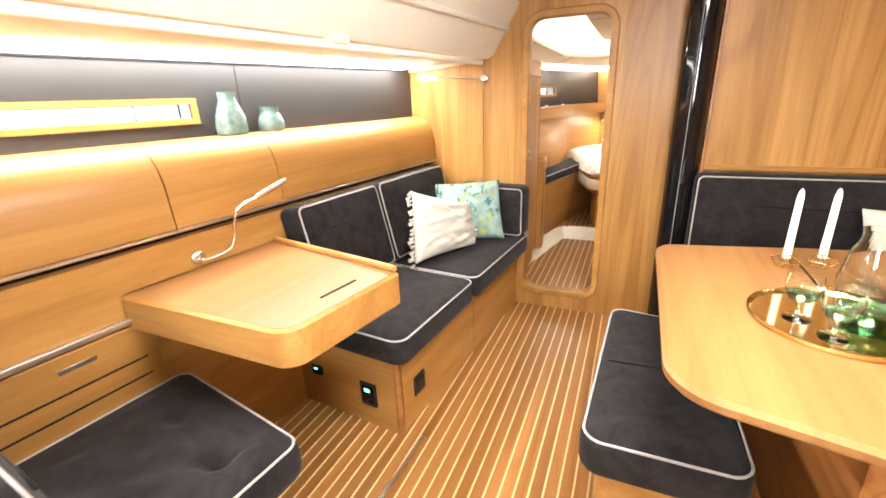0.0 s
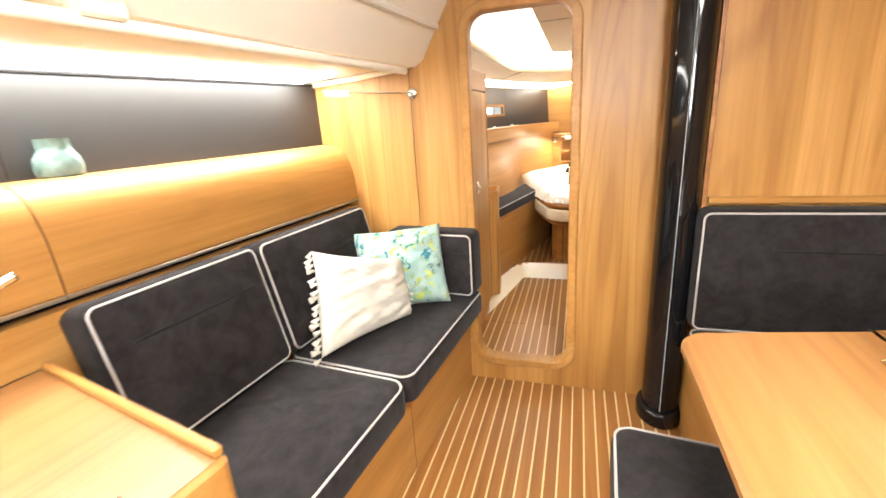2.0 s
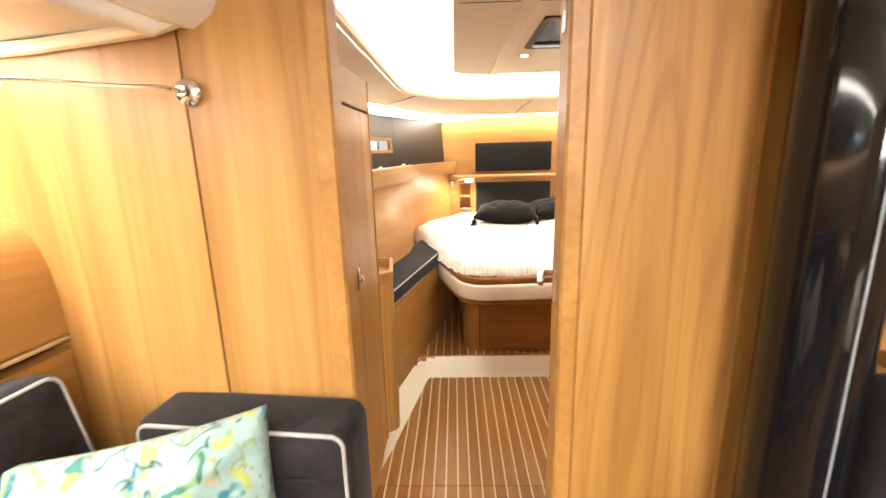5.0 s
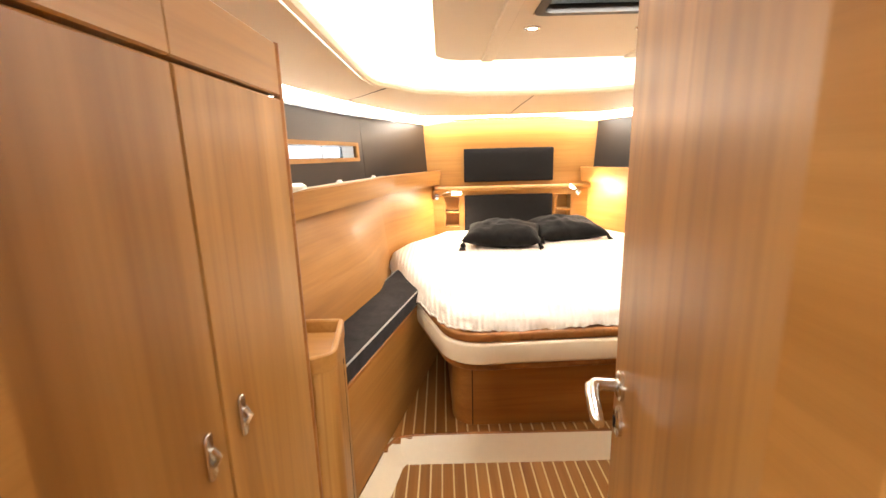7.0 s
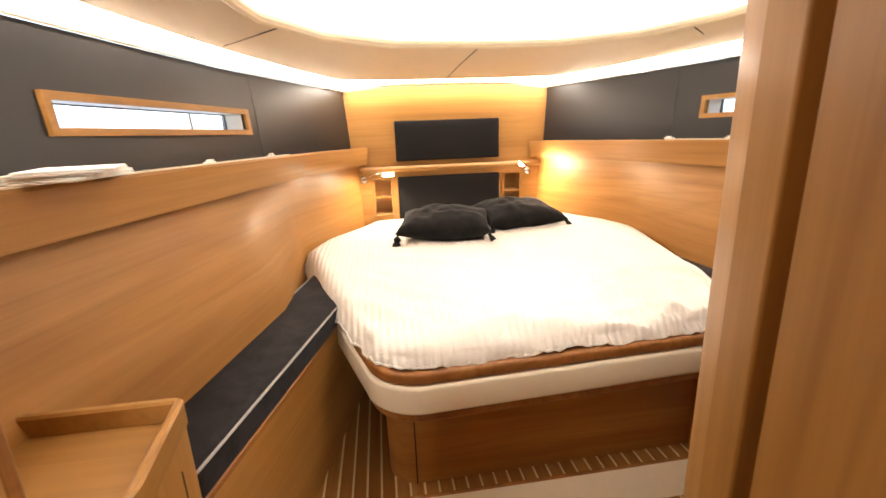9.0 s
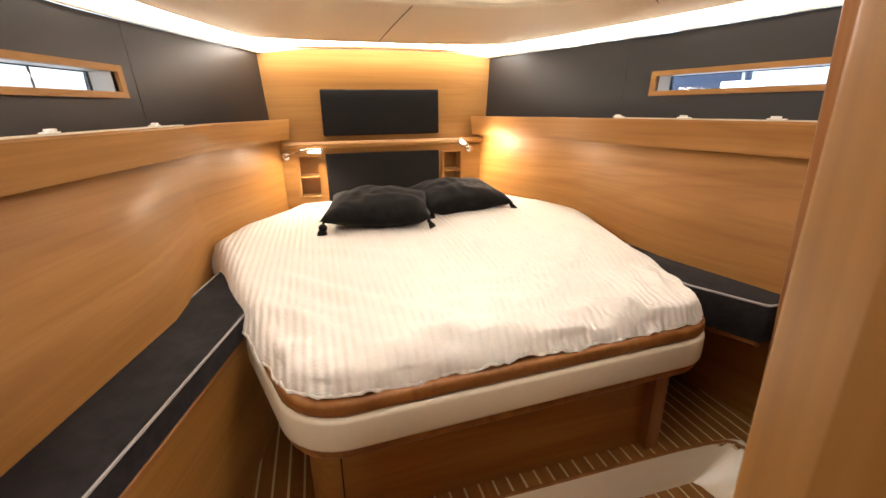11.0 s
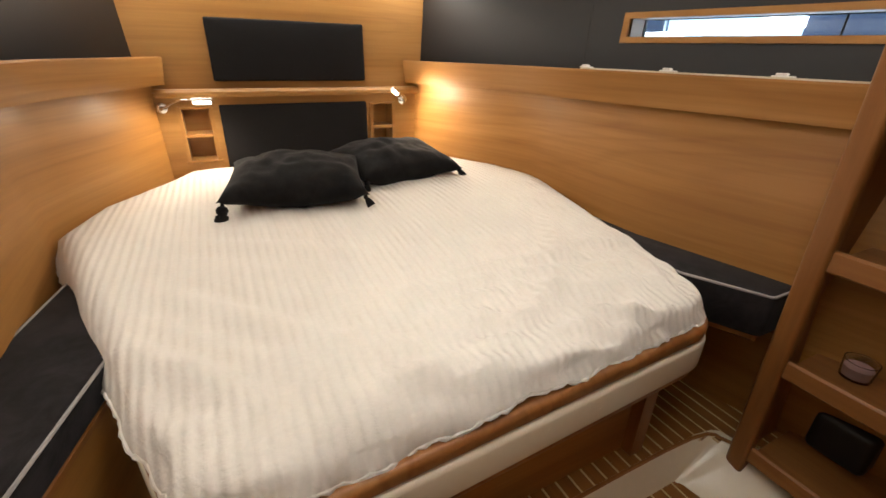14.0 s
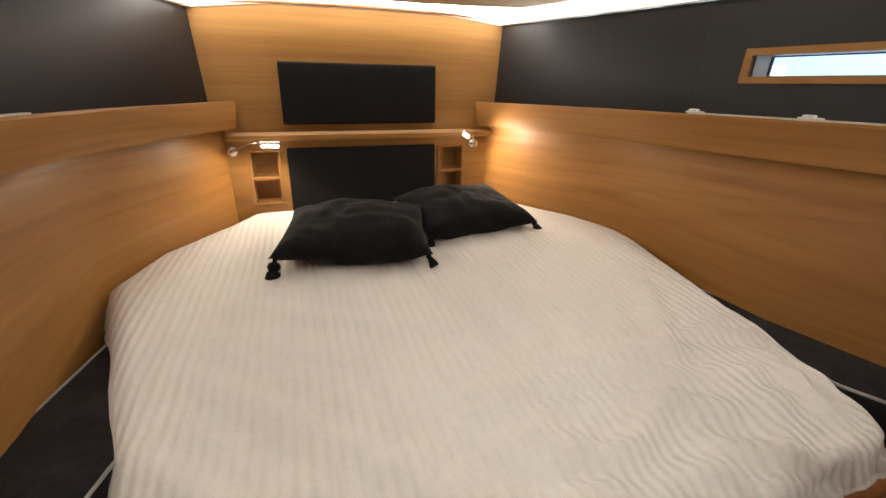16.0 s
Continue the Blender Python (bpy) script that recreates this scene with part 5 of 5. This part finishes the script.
for k, row in enumerate(rows):
    hold = max(0.0, min(1.0, (len(rows) - 1 - k) / 4))
    for p in row:
        rise = max(0.0, min(1.0, (p.y - 0.05) / 0.85))
        p.z += 0.036 * hold * rise * rise * (3 - 2 * rise) * max(0.25, min(1.0, 0.6 + p.x * 0.55))
bm = bmesh.new()
grid = loft(bm, rows, True, False)
bm.faces.new(grid[0][::-1])
part("cloth", bm, COVERLET, cover, smooth=80)
bm = bmesh.new()
tube(bm, [p + Vector((0, 0, 0.0025 * math.sin(i * 1.9))) for i, p in enumerate(hang[5])], [0.0045 + 0.0018 * math.sin(i * 2.4) for i in range(len(hang[5]))], True, 6)
part("hem", bm, COVERLET, cover, "knobbly sewn hem")

for where, yaw, tilt, wide, ears, seed in (((0.212, 5.215, 0.806), -11.5, 6, 0.49, ((-0.228, -0.185, 0.105), (0.225, -0.185, 0.05)), 5), ((0.665, 5.39, 0.800), 6, 6, 0.47, ((-0.215, -0.185, 0.06), (0.218, -0.185, 0.06)), 21)):
    m = Matrix.Translation(where) @ Matrix.Rotation(radians(yaw), 4, "Z") @ Matrix.Rotation(radians(tilt), 4, "X")
    ob = thing("tasselled_pillow", "black cotton pillow with tassels at its corners, lying on the bed", "pillow", m, "pillows on the bed")
    body = part("cover", pillow_mesh(wide, 0.40, 0.160, 34, seed, 0.012), BLACK_FABRIC, ob, smooth=80)
    for x, y, size in ears:
        bm = bmesh.new()
        tassel(bm, (x, y, 0.0), (-0.12 if x < 0 else 0.5, -0.35, -0.8), size)
        part("tassel", bm, BLACK_FABRIC, body, "black thread tassel")

# Bedside lamps.
lamp, a, b = bracket_lamp("chrome bedside lamp with a lit head, on the headboard", Matrix.Translation((-0.228, HEAD - 0.018, 0.988)) @ FACE, [(0, 0, 0.02), (0, 0, 0.045), (0.02, 0.01, 0.055), (0.07, 0.035, 0.075), (0.105, 0.040, 0.085), (0.125, 0.040, 0.088)], 0.080, 0.010, "bedside lamps")
bm = bmesh.new()
tube(bm, [a + Vector((0.006, -0.0085, 0)), b + Vector((-0.006, -0.0085, 0))], 0.0092, seg=10)
part("diffuser", bm, BULB, lamp, "lit warm diffuser")
lamp, a, b = bracket_lamp("chrome bedside lamp with a lit head, on the headboard", Matrix.Translation((0.915, HEAD - 0.018, 0.998)) @ FACE, [(0, 0, 0.02), (0, 0.0, 0.045), (-0.012, 0.012, 0.06), (-0.045, 0.042, 0.08), (-0.065, 0.050, 0.10)], 0.065, 0.010, "bedside lamps")
bm = bmesh.new()
tube(bm, [a + Vector((-0.004, -0.0085, 0.004)), b + Vector((0.004, -0.0085, 0.004))], 0.0092, seg=10)
part("diffuser", bm, BULB, lamp, "lit warm diffuser")
spot_lamp("bedside_beam", (-0.06, 5.79, 1.015), (-0.16, 5.70, 0.70), 4.5, WARM, 165, 0.03)
spot_lamp("bedside_beam", (0.83, 5.76, 1.03), (1.06, 5.60, 0.92), 7.0, WARM, 165, 0.03)

# Lockers and tray cabinet to port.
for y0, y1 in ((2.665, 3.0), (3.003, 3.365)):
    ob = thing("hanging_locker", "tall teak hanging locker with a flush chrome latch", "locker", Matrix.Translation((-0.5, y0, 0.12)), "hanging lockers")
    w = y1 - y0
    blocks("body", WOOD_Z, ob, (-0.62, -0.022, 0.0, w, -0.1, 1.42))
    front = blocks("door", WOOD_Z, ob, (-0.021, 0.0, 0.003, w - 0.003, 0.0, 1.312))
    blocks("frieze", WOOD_Y, ob, (-0.021, 0.0, 0.0, w, 1.318, 1.42))
    bm = bmesh.new()
    yl = 0.045 if y0 > 2.9 else w - 0.05
    pad(bm, rect(-0.009, 0.009, -0.035, 0.035, 0.008, 4), 0.0, 0.006, 0.002, 0.0, Matrix(((0, 0, 1, 0.0002), (1, 0, 0, yl), (0, 1, 0, 0.80), (0, 0, 0, 1))))
    part("latch", bm, CHROME, front, "flush chrome latch")
    bm = bmesh.new()
    tube(bm, [(0.008, yl, 0.812), (0.016, yl, 0.80), (0.008, yl, 0.788)], 0.004, seg=8)
    part("pull", bm, CHROME, front)
bm = bmesh.new()
tube(bm, [(-0.506, 3.372, 0.12), (-0.506, 3.372, 1.54)], 0.010, seg=10)
structure("trim_locker_edge", bm, WOOD_DARK, "rounded wooden edge of the lockers")

cab = thing("tray_cabinet", "low teak cabinet with a raised tray edge", "cabinet", Matrix.Translation((-0.5, 3.37, 0.10)))
top_out = rounded([Vector(p) for p in ((-0.30, 0.005), (-0.02, 0.045), (0.045, 0.085), (0.012, 0.325), (-0.30, 0.325))], [0.001, 0.05, 0.05, 0.022, 0.001], 8)
bm = bmesh.new()
slab(bm, inset(top_out, 0.004), 0.0, 0.682, 0.003)
part("body", bm, WOOD_Z, cab)
bm = bmesh.new()
slab(bm, inset(top_out, 0.016), 0.6825, 0.690, 0.002)
part("tray_floor", bm, WOOD_X, cab)
bm = bmesh.new()
o2, i2 = top_out, inset(top_out, 0.017)
loft(bm, [at(i2, 0.683), at(i2, 0.724), at(inset(i2, -0.004), 0.729), at(inset(o2, 0.004), 0.729), at(o2, 0.725), at(o2, 0.683), at(i2, 0.683)], True, False)
bmesh.ops.remove_doubles(bm, verts=bm.verts, dist=1e-6)
part("tray_edge", bm, WOOD_Y, cab, "rounded raised edge")
bm = bmesh.new()
tube(bm, [(0.0165, 0.25, 0.06), (0.0165, 0.25, 0.63)], 0.003, seg=6)
part("door_joint", bm, GAP, cab)
brush = thing("hair_brush", "black hair brush lying in the tray", "brush", Matrix.Translation((-0.60, 3.44, 0.80)) @ Matrix.Rotation(radians(60), 4, "Z"))
bm = bmesh.new()
pad(bm, rect(-0.05, 0.05, -0.02, 0.02, 0.018, 5), 0.0, 0.014, 0.005)
part("body", bm, BLACK, brush)
bm = bmesh.new()
for i in range(9):
    for j in range(4):
        tube(bm, [(-0.04 + 0.01 * i, -0.012 + 0.008 * j, 0.013), (-0.04 + 0.01 * i, -0.012 + 0.008 * j, 0.027)], 0.0011, seg=4)
part("bristles", bm, BLACK, brush)

# Side seats of the cabin.
for side, pts in ((-1, ((-0.70, 3.70), (-0.507, 3.70), (-0.330, 4.42), (-0.20, 4.95), (-0.46, 4.95))), (1, ((1.36, 4.045), (1.225, 4.045), (1.125, 4.25), (1.02, 4.95), (1.20, 4.95)))):
    pv = [Vector(p) for p in pts]
    if side > 0:
        pv = pv[::-1]
    org = sum(pv, Vector((0, 0))) / len(pv)
    loc = [p - org for p in pv]
    base = thing("side_bench", "narrow teak seat base beside the bed", "seat", Matrix.Translation((*org, 0.12)), "cabin side seats")
    bm = bmesh.new()
    if side < 0:
        slab(bm, inset(rounded(loc, 0.01, 2), 0.012), 0.0, 0.435, 0.003)
        part("front_panel", bm, WOOD_HULL, base)
        bm = bmesh.new()
    slab(bm, inset(rounded(loc, 0.01, 2), 0.006 if side < 0 else 0.022), 0.436 - 0.04 * (side > 0), 0.455 - 0.04 * (side > 0), 0.003)
    part("seat_board", bm, WOOD_DARK, base)
    seat_cushion("side_seat_cushion", "narrow charcoal suede cushion with pale piping on the side seat", rounded(loc, 0.02, 3), 0.577 - 0.04 * (side > 0), 0.672 if side > 0 else 0.652, Matrix.Translation((*org, 0)), 0.016, 0.0, "cabin side cushions")

# Open shelves to starboard.
rack = thing("open_shelves", "open teak shelf unit with deep shelf lips", "shelf unit", Matrix.Translation((1.250, 3.445, 0.02)))
lean = lambda z: -0.052 * z
for y0, y1 in ((0.525, 0.577), (0.0, 0.05)):
    bm = bmesh.new()
    loft(bm, [[Vector((p.x + lean(z), p.y, z)) for p in rect(0.0, 0.045, y0, y1, 0.010, 3)] for z in (0.0, 0.5, 1.0, 1.5)])
    part("post", bm, WOOD_POST, rack)
# Darker cherry back holds the inner shade in its colour; added top blocks light.
blocks("back", WOOD_DARK, rack, (0.30, 0.315, 0.0, 0.575, 0.0, 1.50))
blocks("top", WOOD_DARK, rack, (-0.03, 0.30, 0.051, 0.524, 1.47, 1.49))
for y0, y1 in ((0.555, 0.575), (0.0, 0.02)):
    bm = bmesh.new()
    loft(bm, [[Vector((x + (lean(z) if x < 0.1 else 0), y, z)) for x, y in ((0.046, y0), (0.299, y0), (0.299, y1), (0.046, y1))] for z in (0.0, 1.5)])
    part("side", bm, WOOD_POST, rack)
for z in (0.115, 0.45, 0.78, 1.15):
    blocks("shelf", WOOD_DARK, rack, (0.03 + lean(z), 0.30, 0.0505, 0.5245, z, z + 0.015))
    blocks("shelf_lip", WOOD_DARK, rack, (0.010 + lean(z), 0.028 + lean(z), 0.0505, 0.5245, z - 0.015, z + 0.042), label="deep wooden lip", bevel=0.006)
box = thing("black_case", "small black plastic box in the lowest shelf", "box", Matrix.Translation((1.50, 3.85, 0.152)))
bm = bmesh.new()
pad(bm, rect(-0.05, 0.05, -0.075, 0.075, 0.02, 5), 0.0, 0.14, 0.02)
part("body", bm, BLACK, box)
pot = thing("glass_pot", "small glass pot with pink candle wax on the shelf", "pot", Matrix.Translation((1.37, 3.87, 0.486)))
bm = bmesh.new()
lathe(bm, [(0.028, 0.0), (0.034, 0.004), (0.038, 0.055), (0.035, 0.055), (0.031, 0.008), (0.001, 0.006)], 24)
part("glass", bm, GLASS, pot)
bm = bmesh.new()
lathe(bm, [(0.029, 0.009), (0.032, 0.036), (0.001, 0.037)], 24)
part("wax", bm, plain("pink_wax", (0.55, 0.36, 0.34), 0.5), pot, "dusty pink wax")
plant = thing("small_jar", "small green patterned jar on the upper shelf", "jar", Matrix.Translation((1.38, 3.86, 0.816)))
bm = bmesh.new()
lathe(bm, [(0.025, 0.0), (0.04, 0.01), (0.046, 0.05), (0.036, 0.085), (0.030, 0.10), (0.001, 0.101)], 24)
part("body", bm, plain("green_glaze", (0.12, 0.17, 0.08), 0.35, 0.0, 60.0, 0.6), plant)

# Wall that closes the starboard side of the cabin.
bm = bmesh.new()
block(bm, 1.285, 1.36, 2.64, 3.41, 0.0, 1.75)
structure("wall_cabin_closet", bm, WOOD_Z, "plain teak wall beside the open shelves")

# Small things on the shelves and at the ceiling.
for side, ys in ((-1, (3.95, 4.45, 4.88)), (1, (4.30, 4.62, 4.93))):
    for y in ys:
        ob = thing("fiddle_clip", "small white plastic clip on the shelf edge", "clip", Matrix.Translation((shelf_x(y, side), y, 1.2022)), "shelf clips")
        blocks("foot", WHITE, ob, (-0.010, 0.010, -0.028, 0.028, 0.0, 0.004), bevel=0.001)
        blocks("hook", WHITE, ob, (-0.008, 0.008, -0.010, 0.018, 0.0042, 0.011), bevel=0.002)
mag = thing("magazines", "loose stack of white printed leaflets on the shelf", "leaflets", Matrix.Translation((shelf_x(3.95, -1) + 0.0, 3.95, 1.2025)) @ Matrix.Rotation(radians(10), 4, "Z"))
for k in range(5):
    bm = bmesh.new()
    block(bm, -0.075, 0.075, -0.11, 0.11, 0.0, 0.004, 0.001, Matrix.Translation((0.004 * k, 0.006 * (k % 3), 0.0045 * k)) @ Matrix.Rotation(radians(5 * k - 8), 4, "Z"))
    part("leaflet", bm, PAPER, mag)

hatch = thing("deck_hatch", "square deck hatch with a black frame in the cabin ceiling", "hatch", Matrix.Translation(((HX0 + HX1) / 2, (HY0 + HY1) / 2, 1.775)))
bm = bmesh.new()
w, h = (HX1 - HX0) / 2, (HY1 - HY0) / 2
o2, i2 = rect(-w, w, -h, h, 0.04, 4), rect(-w + 0.03, w - 0.03, -h + 0.03, h - 0.03, 0.03, 4)
loft(bm, [at(i2, 0.03), at(i2, -0.006), at(o2, -0.006), at(o2, 0.03), at(i2, 0.03)], True, False)
part("frame", bm, BLACK, hatch)
bm = bmesh.new()
slab(bm, i2, 0.02, 0.03, 0.002)
part("pane", bm, PANE, hatch, "tinted pane").visible_shadow = False
for x, y in ((0.18, 4.20), (0.61, 4.22)):
    sl = thing("ceiling_spotlight", "small round lit ceiling spotlight with a chrome rim", "spotlight", Matrix.Translation((x, y, 1.7745)), "ceiling spotlights")
    bm = bmesh.new()
    lathe(bm, [(0.020, 0.0), (0.030, -0.002), (0.031, -0.006), (0.024, -0.008), (0.020, -0.004)], 24)
    part("rim", bm, CHROME, sl)
    bm = bmesh.new()
    lathe(bm, [(0.0195, 0.0), (0.0195, -0.004), (0.001, -0.0045)], 24)
    part("lens", bm, BULB, sl, "lit lens")
    spot_lamp("spotlight_beam", (x, y, 1.764), (x + 0.05, y + 0.35, 0), 3.6, (1.0, 0.93, 0.82), 64, 0.02)

# ---- the hall outside the windows ----
# Hall roof and walls glow by themselves, in place of the hall's lighting.
bm = bmesh.new()
block(bm, -9.0, 9.0, -8.0, 16.0, 6.0, 6.1)
structure("backdrop_roof", bm, HALL_GLOW, "self-glowing pale blue roof of the exhibition hall")
for x, nm in ((-8.0, "backdrop_port"), (8.0, "backdrop_starboard")):
    bm = bmesh.new()
    block(bm, x - 0.05, x + 0.05, -8.0, 16.0, -2.0, 6.0)
    structure(nm, bm, HALL_GLOW, "self-glowing pale hall wall")
for x, y, w, z in ((6.8, 6.4, 1.1, 1.35), (6.6, 9.6, 1.6, 1.45), (-6.5, 8.5, 1.6, 1.4)):
    ob = thing("hanging_banner", "dark blue hanging banner with white lettering", "banner", Matrix.Translation((x, y, z)), "hall banners")
    blocks("cloth", BANNER, ob, (-0.02, 0.02, -w / 2, w / 2, 0.0, 0.9))
    for y2 in (-w * 0.4, w * 0.4):
        blocks("cord", STEEL, ob, (-0.01, 0.01, y2 - 0.01, y2 + 0.01, 0.901, 6.0 - z), bevel=0.001)
    blocks("lettering", WHITE, ob, (-0.03, -0.021, -w * 0.3, w * 0.2, 0.42, 0.58) if x > 0 else (0.021, 0.03, -w * 0.3, w * 0.2, 0.42, 0.58))
rng = random.Random(11)
for k in range(16):
    x = (5.2 + rng.random() * 2.2) * (1 if k % 2 else -1)
    ob = thing("hall_lamp", "bright square hall lamp hanging from the roof", "lamp", Matrix.Translation((x, 3.0 + rng.random() * 9, 1.35 + rng.random() * 1.0)), "hall lamps")
    blocks("diffuser", HALL_LAMP, ob, (-0.14, 0.14, -0.18, 0.18, 0.0, 0.12))
    blocks("cord", STEEL, ob, (-0.012, 0.012, -0.012, 0.012, 0.121, 6.0 - ob.location.z), bevel=0.001)
for k in range(8):
    x = 5.8 if k % 2 else -5.8
    ob = thing("roof_truss", "grey steel roof truss of the hall", "truss", Matrix.Translation((x, 3.5 + k * 1.1, 1.5 + 0.1 * k)), "hall trusses")
    blocks("upper_chord", STEEL, ob, (-1.8, 1.8, -0.03, 0.03, 0.30, 0.36))
    blocks("lower_chord", STEEL, ob, (-1.8, 1.8, -0.03, 0.03, 0.0, 0.06))
    bm = bmesh.new()
    for j in range(6):
        tube(bm, [(-1.8 + 0.6 * j, 0, 0.03), (-1.5 + 0.6 * j, 0, 0.33), (-1.2 + 0.6 * j, 0, 0.03)], 0.02, seg=5)
    part("lattice", bm, STEEL, ob)
    blocks("hanger", STEEL, ob, (-0.02, 0.02, -0.02, 0.02, 0.361, 6.0 - ob.location.z), bevel=0.001)

# ---- floor pieces ----
xs = [-1.35 + PITCH * k for k in range(71)]
floor = planked("floor", "teak and holly planked saloon floor", [xs[0], xs[-1]], -1.85, 2.60, 0.0)
lay(floor, [(x, -1.85, BULK - 0.001) for x in xs], 0.0)
xs = [-0.59 + PITCH * k for k in range(41)]
floor = planked("floor_cabin", "teak and holly planked lower cabin floor", [xs[0], xs[-1]], 2.64, 4.075, 0.0)
lay(floor, [(x, 2.641, 3.235) for x in xs] + [(x, 3.238, 4.072) for x in xs], 0.0)
xs = [-0.81 + PITCH * k for k in range(50)]
floor = planked("floor_step", "teak and holly planked raised floor round the bed", [xs[0], xs[-1]], 4.12, HEAD, 0.12)


def step_y(x):
    """Where the raised floor begins, behind the curved step."""
    return 0.006 + line(min(x, 2 * C + 0.11 - x), (-2.0, 3.70), (-0.518, 3.74), (-0.49, 3.91), (-0.43, 4.03), (-0.33, 4.095), (C, 4.104))


lay(floor, [(x, max(step_y(x), step_y(x + PITCH * 0.6)), HEAD - 0.01) for x in xs], 0.12)
